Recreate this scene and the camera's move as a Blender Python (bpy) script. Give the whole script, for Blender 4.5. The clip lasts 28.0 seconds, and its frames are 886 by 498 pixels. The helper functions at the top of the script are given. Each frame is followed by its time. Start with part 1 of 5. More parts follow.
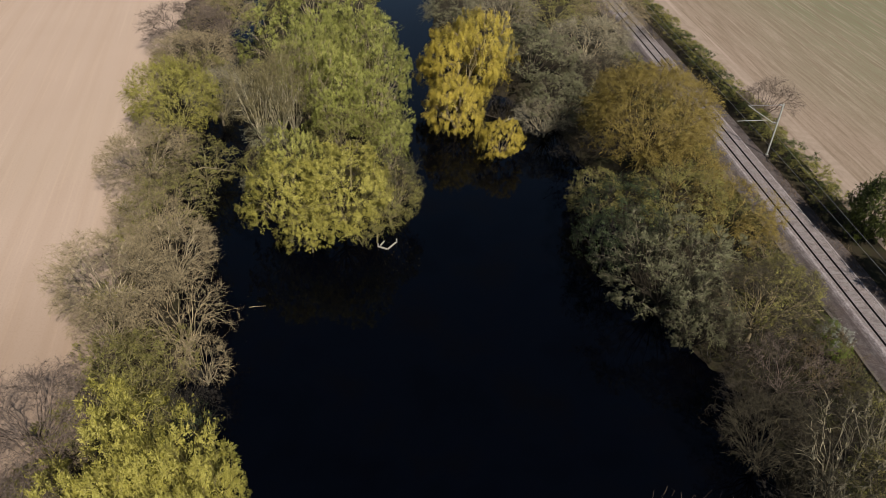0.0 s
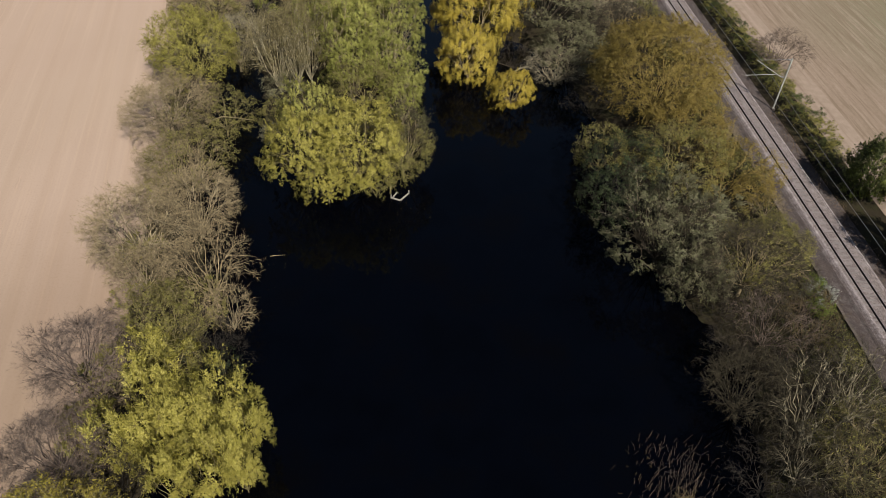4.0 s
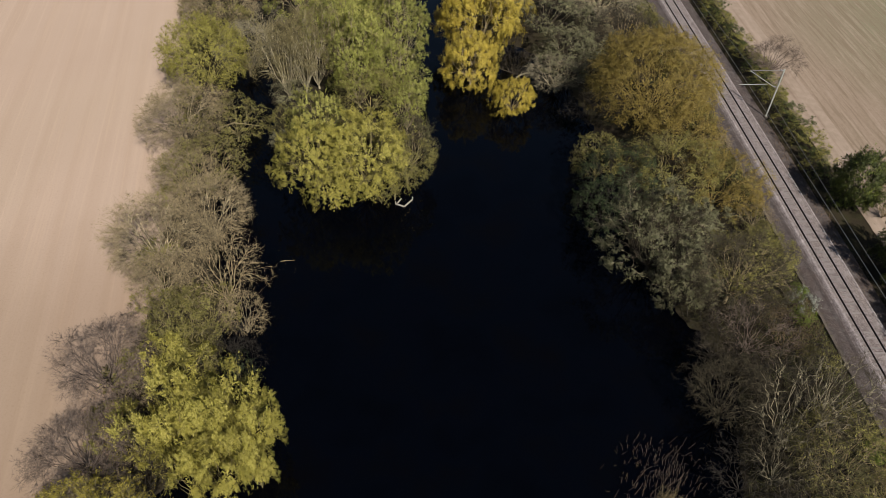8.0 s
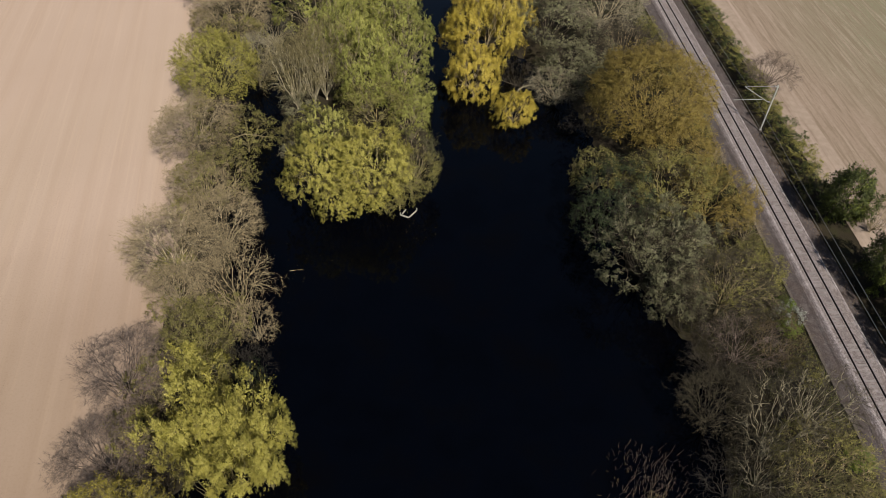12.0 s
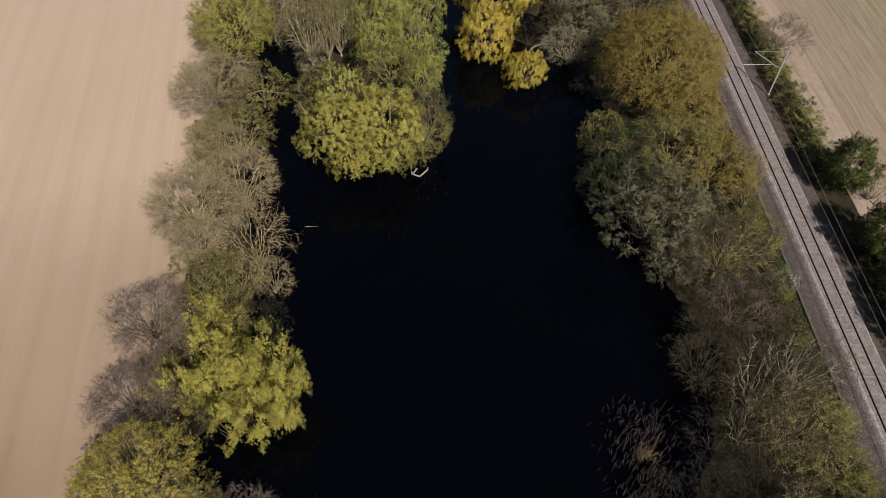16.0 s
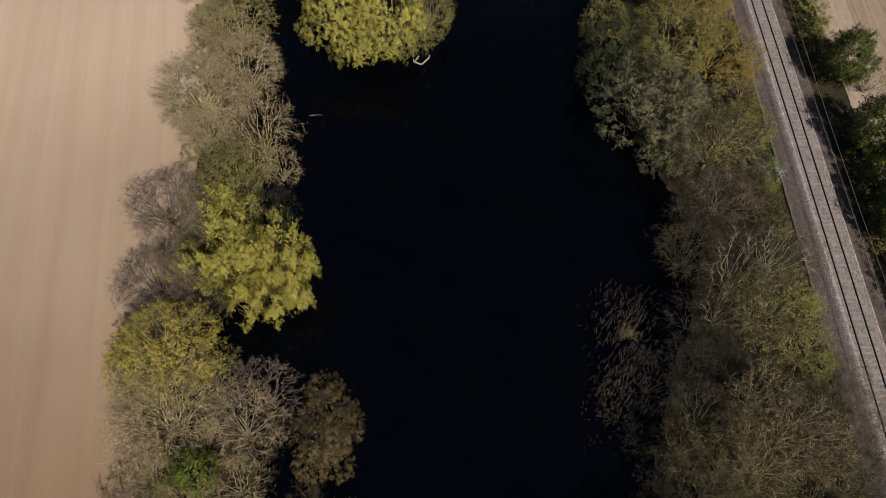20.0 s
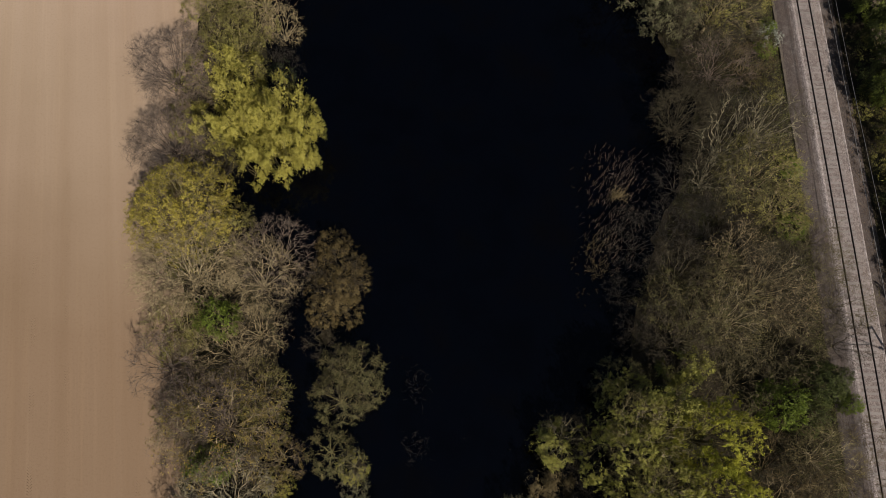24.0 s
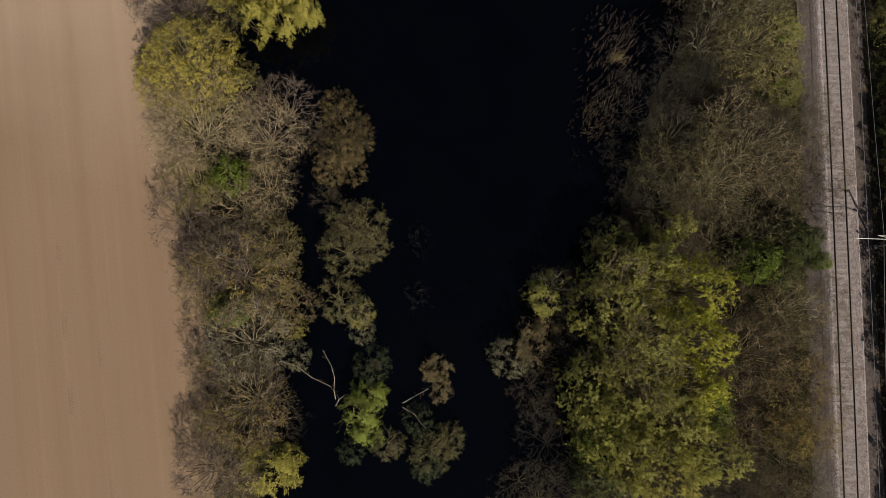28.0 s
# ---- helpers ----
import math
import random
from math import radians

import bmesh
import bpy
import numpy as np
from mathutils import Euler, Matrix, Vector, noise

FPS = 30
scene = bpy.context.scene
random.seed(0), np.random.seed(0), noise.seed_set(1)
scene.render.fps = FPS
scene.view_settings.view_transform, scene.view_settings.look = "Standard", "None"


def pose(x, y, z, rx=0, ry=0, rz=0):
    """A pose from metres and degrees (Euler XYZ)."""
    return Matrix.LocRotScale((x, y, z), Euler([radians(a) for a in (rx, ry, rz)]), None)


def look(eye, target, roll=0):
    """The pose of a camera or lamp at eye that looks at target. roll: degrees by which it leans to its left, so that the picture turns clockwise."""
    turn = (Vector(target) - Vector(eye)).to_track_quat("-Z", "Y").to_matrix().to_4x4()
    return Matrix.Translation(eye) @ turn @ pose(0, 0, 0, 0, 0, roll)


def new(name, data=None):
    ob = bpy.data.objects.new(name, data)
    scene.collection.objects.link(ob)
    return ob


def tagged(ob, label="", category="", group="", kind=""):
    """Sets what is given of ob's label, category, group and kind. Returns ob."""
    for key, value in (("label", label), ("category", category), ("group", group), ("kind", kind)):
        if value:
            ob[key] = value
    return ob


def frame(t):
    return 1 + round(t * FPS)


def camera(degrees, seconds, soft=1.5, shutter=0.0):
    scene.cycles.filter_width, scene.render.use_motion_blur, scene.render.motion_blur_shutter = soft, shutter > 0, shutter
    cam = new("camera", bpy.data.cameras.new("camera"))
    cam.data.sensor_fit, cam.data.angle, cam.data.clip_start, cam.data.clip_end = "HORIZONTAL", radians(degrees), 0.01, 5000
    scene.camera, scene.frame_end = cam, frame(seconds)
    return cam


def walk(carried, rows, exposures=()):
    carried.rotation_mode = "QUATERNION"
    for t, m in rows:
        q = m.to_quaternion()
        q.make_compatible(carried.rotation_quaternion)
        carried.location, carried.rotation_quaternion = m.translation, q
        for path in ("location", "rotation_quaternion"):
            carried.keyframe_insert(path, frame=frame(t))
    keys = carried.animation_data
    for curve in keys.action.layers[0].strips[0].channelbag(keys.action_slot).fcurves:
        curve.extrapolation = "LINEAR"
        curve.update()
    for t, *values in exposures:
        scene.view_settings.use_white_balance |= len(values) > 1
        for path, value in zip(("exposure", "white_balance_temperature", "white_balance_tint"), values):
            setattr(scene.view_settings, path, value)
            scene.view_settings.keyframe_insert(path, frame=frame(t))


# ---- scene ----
cam = camera(63.8, 28.0, soft=0.5)
PATH = [
    (0, (0.406, 2.756, 49.168), (0.3264, 4.3569, 47.9720), 2.00),
    (0.5, (0.538, 2.567, 49.850), (0.4508, 4.1620, 48.6458), 1.92),
    (1, (0.633, 2.401, 50.531), (0.5388, 3.9831, 49.3104), 1.87),
    (1.5, (0.695, 2.251, 51.198), (0.5958, 3.8133, 49.9535), 1.81),
    (2, (0.731, 2.105, 51.839), (0.6297, 3.6481, 50.5705), 1.81),
    (2.5, (0.752, 1.957, 52.450), (0.6504, 3.4823, 51.1612), 1.90),
    (3, (0.766, 1.803, 53.038), (0.6658, 3.3099, 51.7264), 2.00),
    (3.5, (0.777, 1.646, 53.608), (0.6772, 3.1324, 52.2728), 2.06),
    (4, (0.786, 1.491, 54.165), (0.6843, 2.9549, 52.8069), 2.05),
    (4.5, (0.789, 1.338, 54.712), (0.6896, 2.7834, 53.3331), 2.09),
    (6.5, (0.814, 0.862, 56.961), (0.7142, 2.2908, 55.5654), 2.27),
    (7, (0.856, 0.754, 57.558), (0.7525, 2.1837, 56.1637), 2.16),
    (7.5, (0.908, 0.642, 58.158), (0.8019, 2.0727, 56.7645), 2.15),
    (8, (0.967, 0.528, 58.758), (0.8589, 1.9584, 57.3645), 2.12),
    (8.5, (1.031, 0.410, 59.352), (0.9212, 1.8400, 57.9578), 2.12),
    (9, (1.093, 0.290, 59.928), (0.9816, 1.7178, 58.5321), 2.18),
    (9.5, (1.142, 0.167, 60.469), (1.0289, 1.5936, 59.0721), 2.18),
    (10, (1.171, 0.043, 60.967), (1.0552, 1.4691, 59.5699), 2.10),
    (10.5, (1.179, -0.080, 61.428), (1.0616, 1.3459, 60.0300), 2.04),
    (11, (1.173, -0.201, 61.865), (1.0554, 1.2240, 60.4665), 2.07),
    (11.5, (1.161, -0.322, 62.291), (1.0437, 1.1006, 60.8902), 2.12),
    (12, (1.147, -0.444, 62.711), (1.0289, 0.9722, 61.3033), 2.19),
    (12.5, (1.134, -0.567, 63.126), (1.0139, 0.8389, 61.7081), 2.30),
    (14.5, (1.215, -1.091, 64.873), (1.0840, 0.2613, 63.4051), 2.61),
    (15, (1.259, -1.222, 65.370), (1.1284, 0.1146, 63.8883), 2.65),
    (15.5, (1.301, -1.351, 65.887), (1.1694, -0.0303, 64.3908), 2.61),
    (16, (1.338, -1.476, 66.422), (1.2079, -0.1759, 64.9077), 2.64),
    (16.5, (1.367, -1.597, 66.973), (1.2410, -0.3242, 65.4356), 2.74),
    (17, (1.387, -1.714, 67.534), (1.2657, -0.4732, 65.9700), 2.87),
    (17.5, (1.401, -1.827, 68.094), (1.2852, -0.6186, 66.5052), 3.05),
    (18, (1.414, -1.937, 68.648), (1.3033, -0.7607, 67.0346), 3.20),
    (18.5, (1.426, -2.046, 69.191), (1.3205, -0.9037, 67.5529), 3.30),
    (19, (1.433, -2.156, 69.722), (1.3319, -1.0534, 68.0572), 3.42),
    (19.5, (1.424, -2.273, 70.241), (1.3296, -1.2129, 68.5477), 3.57),
    (20, (1.395, -2.399, 70.746), (1.3078, -1.3828, 69.0253), 3.73),
    (20.5, (1.340, -2.536, 71.236), (1.2606, -1.5641, 69.4895), 3.99),
    (22.5, (0.873, -3.229, 73.059), (0.8363, -2.4305, 71.2259), 6.01),
    (23, (0.759, -3.387, 73.530), (0.7307, -2.6339, 71.6771), 6.55),
    (23.5, (0.650, -3.529, 74.011), (0.6303, -2.8226, 72.1396), 7.13),
    (24, (0.541, -3.658, 74.499), (0.5319, -3.0003, 72.6099), 7.92),
    (24.5, (0.429, -3.775, 74.992), (0.4319, -3.1676, 73.0863), 8.97),
    (25, (0.314, -3.882, 75.485), (0.3272, -3.3267, 73.5636), 10.16),
    (25.5, (0.195, -3.983, 75.969), (0.2194, -3.4819, 74.0333), 11.57),
    (26, (0.076, -4.084, 76.438), (0.1126, -3.6408, 74.4878), 13.50),
    (26.5, (-0.039, -4.188, 76.886), (0.0106, -3.8064, 74.9237), 16.21),
    (27, (-0.147, -4.296, 77.314), (-0.0856, -3.9734, 75.3413), 19.57),
    (27.5, (-0.244, -4.411, 77.721), (-0.1752, -4.1267, 75.7429), 22.49),
    (28, (-0.328, -4.533, 78.110), (-0.2565, -4.2546, 76.1311), 23.41),
]
walk(cam, [(t, look(eye, target, roll)) for t, eye, target, roll in PATH], [(0, 0.58, 6400, 8), (12, 0.6, 6400, 8), (17, 0.53, 6500, 8), (23, 0.42, 6740, 7), (28, 0.4, 6800, 7)])


# ---------------------------------------------------------------- light
SUN_AZ, SUN_EL = 148.0, 46.0
sun_to = Vector((math.sin(radians(SUN_AZ)) * math.cos(radians(SUN_EL)), math.cos(radians(SUN_AZ)) * math.cos(radians(SUN_EL)), math.sin(radians(SUN_EL))))
world = bpy.data.worlds.new("sky")
scene.world = world
world.use_nodes = True
sky = world.node_tree.nodes.new("ShaderNodeTexSky")
sky.sky_type, sky.sun_disc = "NISHITA", False
sky.sun_elevation, sky.sun_rotation = radians(SUN_EL), radians(SUN_AZ)
world.node_tree.links.new(sky.outputs[0], world.node_tree.nodes["Background"].inputs[0])
world.node_tree.nodes["Background"].inputs[1].default_value = 0.05
sun = new("sun", bpy.data.lights.new("sun", "SUN"))
sun.data.energy, sun.data.angle, sun.data.color = 5.0, radians(0.6), (1.0, 0.93, 0.84)
sun.matrix_world = look(sun_to * 300, (0, 0, 0))


# ---------------------------------------------------------------- materials
class Nodes:
    """A node material under construction."""

    def __init__(self, name):
        self.mat = bpy.data.materials.new(name)
        self.mat.use_nodes = True
        self.tree = self.mat.node_tree
        self.shader = self.tree.nodes["Principled BSDF"]

    def add(self, kind, **values):
        n = self.tree.nodes.new(kind)
        for k, v in values.items():
            if k in n.inputs:
                n.inputs[k].default_value = v
        return n

    def link(self, a, b):
        self.tree.links.new(a, b)

    def coords(self, scale=(1, 1, 1), turn=0.0, space="Object"):
        c = self.add("ShaderNodeTexCoord")
        m = self.add("ShaderNodeMapping", Scale=scale, Rotation=(0, 0, radians(turn)))
        self.link(c.outputs[space], m.inputs["Vector"])
        return m.outputs[0]

    def world_coords(self, long=1.0, turn=0.0):
        """Places in the world, drawn out along a line that lies turn degrees west of north."""
        c = self.add("ShaderNodeNewGeometry")
        m = self.add("ShaderNodeMapping", Scale=(1, long, 1), Rotation=(0, 0, radians(turn)))
        m.vector_type = "TEXTURE"
        self.link(c.outputs["Position"], m.inputs["Vector"])
        return m.outputs[0]

    def noise(self, vector, scale, detail=4.0, rough=0.55):
        n = self.add("ShaderNodeTexNoise", Scale=scale, Detail=detail, Roughness=rough)
        self.link(vector, n.inputs["Vector"])
        return n.outputs["Fac"]

    def ramp(self, fac, stops):
        r = self.add("ShaderNodeValToRGB")
        e = r.color_ramp.elements
        while len(e) < len(stops):
            e.new(0.5)
        for p, (at, c) in zip(e, stops):
            p.position, p.color = at, (*c, 1)
        self.link(fac, r.inputs[0])
        return r.outputs[0]

    def mix(self, a, b, fac, blend="MIX"):
        m = self.tree.nodes.new("ShaderNodeMix")
        m.data_type, m.blend_type = "RGBA", blend
        for socket, v in ((m.inputs[0], fac), (m.inputs[6], a), (m.inputs[7], b)):
            if isinstance(v, (float, int)):
                socket.default_value = v
            elif isinstance(v, tuple):
                socket.default_value = (*v, 1)
            else:
                self.link(v, socket)
        return m.outputs[2]

    def maths(self, op, a, b):
        m = self.tree.nodes.new("ShaderNodeMath")
        m.operation = op
        for socket, v in zip(m.inputs, (a, b)):
            if isinstance(v, (float, int)):
                socket.default_value = v
            else:
                self.link(v, socket)
        return m.outputs[0]

    def band(self, fac, low, high):
        m = self.add("ShaderNodeMapRange")
        m.inputs["From Min"].default_value, m.inputs["From Max"].default_value = low, high
        self.link(fac, m.inputs["Value"])
        return m.outputs[0]

    def bump(self, height, strength=0.4, distance=0.05):
        b = self.add("ShaderNodeBump", Strength=strength, Distance=distance)
        self.link(height, b.inputs["Height"])
        self.link(b.outputs[0], self.shader.inputs["Normal"])

    def vector(self, op, a, b):
        m = self.tree.nodes.new("ShaderNodeVectorMath")
        m.operation = op
        for socket, v in zip(m.inputs, (a, b)):
            if isinstance(v, tuple):
                socket.default_value = v
            else:
                self.link(v, socket)
        return m.outputs[0]

    def billows(self):
        """How foliage lies: outwards from the crown, in rounded tufts, each leaf a little its own way."""
        c = self.add("ShaderNodeTexCoord").outputs["Object"]
        out = self.vector("NORMALIZE", self.vector("MULTIPLY", self.vector("SUBTRACT", c, (0, 0, 4.0)), (1.0, 1.0, 1.1)), (0, 0, 0))
        tuft = self.add("ShaderNodeTexNoise", Scale=1.9, Detail=2.0)
        self.link(c, tuft.inputs["Vector"])
        tuft = self.vector("MULTIPLY", self.vector("SUBTRACT", tuft.outputs["Color"], (0.5, 0.5, 0.5)), (3.2, 3.2, 3.2))
        turn = self.add("ShaderNodeVectorTransform")
        turn.vector_type, turn.convert_from, turn.convert_to = "NORMAL", "OBJECT", "WORLD"
        self.link(self.vector("ADD", out, tuft), turn.inputs[0])
        leaf = self.vector("MULTIPLY", self.add("ShaderNodeNewGeometry").outputs["Normal"], (0.55, 0.55, 0.55))
        return self.vector("NORMALIZE", self.vector("ADD", turn.outputs[0], leaf), (0, 0, 0))

    def done(self, colour=None, roughness=0.9, metallic=0.0, specular=0.3):
        if colour is not None:
            if isinstance(colour, tuple):
                self.shader.inputs["Base Color"].default_value = (*colour, 1)
            else:
                self.link(colour, self.shader.inputs["Base Color"])
        self.shader.inputs["Roughness"].default_value = roughness
        self.shader.inputs["Metallic"].default_value = metallic
        self.shader.inputs["Specular IOR Level"].default_value = specular
        return self.mat


def shade(c, k):
    return tuple(v * k for v in c)


def leaf_material(name, colour, tip, loose=False):
    """Thin leaves: varied leaf by leaf and tree by tree, letting some light through; lit and shaded tufts are painted
    in.
    """
    n = Nodes(name)
    g = n.add("ShaderNodeNewGeometry")
    o = n.add("ShaderNodeObjectInfo")
    c = n.ramp(g.outputs["Random Per Island"], [(0.0, shade(colour, 0.8)), (0.4, shade(colour, 1.0)), (0.8, tip), (1.0, shade(tip, 1.1))])
    c = n.mix(c, shade(colour, 0.75), n.maths("MULTIPLY", o.outputs["Random"], 0.45))
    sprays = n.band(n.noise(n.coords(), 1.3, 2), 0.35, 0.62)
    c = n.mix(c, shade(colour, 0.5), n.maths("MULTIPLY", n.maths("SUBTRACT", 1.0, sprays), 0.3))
    # painted light and dark: bright lit tufts with shaded hollows between
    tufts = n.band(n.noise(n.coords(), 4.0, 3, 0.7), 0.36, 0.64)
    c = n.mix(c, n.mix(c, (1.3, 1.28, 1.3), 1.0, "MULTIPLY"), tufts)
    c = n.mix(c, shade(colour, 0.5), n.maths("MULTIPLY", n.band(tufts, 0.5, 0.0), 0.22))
    n.done(c, 0.6, specular=0.25)
    t = n.add("ShaderNodeBsdfTranslucent")
    n.link(c, t.inputs["Color"])
    if not loose:
        lie = n.billows()
        n.link(lie, n.shader.inputs["Normal"])
        n.link(lie, t.inputs["Normal"])
    m = n.add("ShaderNodeMixShader", Fac=0.42)
    n.link(n.shader.outputs[0], m.inputs[1])
    n.link(t.outputs[0], m.inputs[2])
    n.link(m.outputs[0], n.tree.nodes["Material Output"].inputs["Surface"])
    return n.mat


def bark_material(name, colour):
    n = Nodes(name)
    g = n.add("ShaderNodeNewGeometry")
    o = n.add("ShaderNodeObjectInfo")
    c = n.ramp(g.outputs["Random Per Island"], [(0.0, shade(colour, 0.5)), (0.5, shade(colour, 0.95)), (1.0, shade(colour, 1.5))])
    c = n.mix(c, shade(colour, 0.65), n.maths("MULTIPLY", o.outputs["Random"], 0.5))
    lichen = n.noise(n.coords(), 3.0, 5)
    c = n.mix(c, shade(colour, 1.6), n.maths("MULTIPLY", lichen, 0.35))
    # twig colour brightened in lit tufts, darkened to imitate the shaded gaps
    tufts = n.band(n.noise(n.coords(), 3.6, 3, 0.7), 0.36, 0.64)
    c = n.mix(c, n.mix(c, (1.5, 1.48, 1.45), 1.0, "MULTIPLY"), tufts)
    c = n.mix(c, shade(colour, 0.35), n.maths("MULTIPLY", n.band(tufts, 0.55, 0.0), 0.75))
    n.bump(n.noise(n.coords((6, 6, 1.5)), 5.0, 6), 0.5, 0.02)
    return n.done(c, 0.9, specular=0.2)


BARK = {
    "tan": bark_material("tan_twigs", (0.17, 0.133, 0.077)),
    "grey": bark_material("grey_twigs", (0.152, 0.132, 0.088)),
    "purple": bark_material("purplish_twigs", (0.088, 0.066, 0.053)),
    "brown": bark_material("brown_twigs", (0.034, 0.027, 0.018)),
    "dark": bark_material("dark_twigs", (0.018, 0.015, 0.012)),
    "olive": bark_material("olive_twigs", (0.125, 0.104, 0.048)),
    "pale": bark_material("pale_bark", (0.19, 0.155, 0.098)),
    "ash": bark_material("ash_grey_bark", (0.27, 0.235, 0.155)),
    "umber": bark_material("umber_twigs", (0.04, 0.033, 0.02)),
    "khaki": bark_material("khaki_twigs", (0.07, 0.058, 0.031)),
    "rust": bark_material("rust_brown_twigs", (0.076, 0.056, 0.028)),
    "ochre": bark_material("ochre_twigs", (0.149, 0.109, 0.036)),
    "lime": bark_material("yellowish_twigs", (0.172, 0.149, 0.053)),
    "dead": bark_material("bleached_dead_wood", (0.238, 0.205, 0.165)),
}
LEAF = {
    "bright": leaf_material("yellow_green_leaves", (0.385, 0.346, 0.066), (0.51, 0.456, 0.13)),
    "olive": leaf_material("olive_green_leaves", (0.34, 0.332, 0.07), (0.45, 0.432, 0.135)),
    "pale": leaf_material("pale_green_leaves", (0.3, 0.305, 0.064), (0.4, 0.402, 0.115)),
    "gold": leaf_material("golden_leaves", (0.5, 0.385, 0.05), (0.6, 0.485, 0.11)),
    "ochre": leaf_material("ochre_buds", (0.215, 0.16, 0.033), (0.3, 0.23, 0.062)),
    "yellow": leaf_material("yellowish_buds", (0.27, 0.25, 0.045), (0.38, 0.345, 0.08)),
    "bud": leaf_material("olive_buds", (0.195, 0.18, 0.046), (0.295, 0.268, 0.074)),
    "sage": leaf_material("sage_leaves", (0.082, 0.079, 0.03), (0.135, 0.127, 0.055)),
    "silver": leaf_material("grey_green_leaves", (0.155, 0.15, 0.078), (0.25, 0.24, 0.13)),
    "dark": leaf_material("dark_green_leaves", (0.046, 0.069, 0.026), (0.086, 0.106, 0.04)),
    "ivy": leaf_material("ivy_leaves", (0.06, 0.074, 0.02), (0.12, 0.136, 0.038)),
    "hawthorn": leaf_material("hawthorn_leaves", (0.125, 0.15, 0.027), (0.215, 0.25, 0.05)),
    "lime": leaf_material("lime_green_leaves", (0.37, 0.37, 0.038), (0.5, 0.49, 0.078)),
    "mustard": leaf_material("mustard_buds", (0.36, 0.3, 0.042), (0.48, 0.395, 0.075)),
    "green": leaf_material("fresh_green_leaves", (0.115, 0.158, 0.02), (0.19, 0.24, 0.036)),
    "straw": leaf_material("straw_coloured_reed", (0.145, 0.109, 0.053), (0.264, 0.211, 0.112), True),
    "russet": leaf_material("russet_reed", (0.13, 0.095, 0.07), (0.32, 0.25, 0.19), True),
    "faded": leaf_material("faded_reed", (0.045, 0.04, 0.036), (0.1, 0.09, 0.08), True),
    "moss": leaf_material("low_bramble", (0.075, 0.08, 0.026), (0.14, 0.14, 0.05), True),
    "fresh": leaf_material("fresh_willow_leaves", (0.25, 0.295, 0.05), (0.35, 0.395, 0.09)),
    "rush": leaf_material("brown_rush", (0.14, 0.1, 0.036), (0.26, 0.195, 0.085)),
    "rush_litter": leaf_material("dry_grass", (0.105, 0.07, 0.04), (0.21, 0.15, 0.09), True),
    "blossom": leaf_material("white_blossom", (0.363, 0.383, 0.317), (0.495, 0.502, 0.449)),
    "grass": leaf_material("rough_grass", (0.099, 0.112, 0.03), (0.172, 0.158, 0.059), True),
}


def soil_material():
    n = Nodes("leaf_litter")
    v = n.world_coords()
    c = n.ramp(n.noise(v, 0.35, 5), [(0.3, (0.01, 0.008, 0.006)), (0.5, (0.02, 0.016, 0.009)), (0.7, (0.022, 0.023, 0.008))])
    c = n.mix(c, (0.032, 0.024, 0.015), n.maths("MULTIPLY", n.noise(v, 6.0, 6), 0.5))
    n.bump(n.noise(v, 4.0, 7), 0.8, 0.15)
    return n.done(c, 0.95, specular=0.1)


def ploughed_material():
    n = Nodes("sown_soil")
    v = n.world_coords()
    streak = n.world_coords(60.0, 17.5)
    c = n.ramp(n.noise(v, 0.03, 4), [(0.3, (0.303, 0.224, 0.171)), (0.7, (0.33, 0.246, 0.19))])
    c = n.mix(c, (0.238, 0.162, 0.109), n.maths("MULTIPLY", n.band(n.noise(streak, 0.55, 4, 0.6), 0.45, 0.7), 0.3))
    c = n.mix(c, (0.396, 0.297, 0.224), n.maths("MULTIPLY", n.band(n.noise(streak, 2.2, 3, 0.6), 0.5, 0.7), 0.28))
    c = n.mix(c, (0.198, 0.132, 0.086), n.maths("MULTIPLY", n.band(n.noise(v, 4.0, 6, 0.75), 0.5, 0.75), 0.35))
    c = n.mix(c, (0.238, 0.218, 0.132), n.maths("MULTIPLY", n.band(n.noise(v, 0.012, 3), 0.5, 0.7), 0.15))
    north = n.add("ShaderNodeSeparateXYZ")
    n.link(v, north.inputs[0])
    # lens falloff and exposure put into the soil colour: darker towards the south
    south_falloff = n.maths("ADD", north.outputs["Y"], n.maths("MULTIPLY", n.noise(v, 0.03, 4), 30.0))
    c = n.mix(c, n.mix(c, (0.52, 0.47, 0.405), 1.0, "MULTIPLY"), n.band(south_falloff, 76.0, 24.0))
    n.bump(n.noise(v, 7.0, 6), 0.35, 0.04)
    return n.done(c, 0.95, specular=0.1)


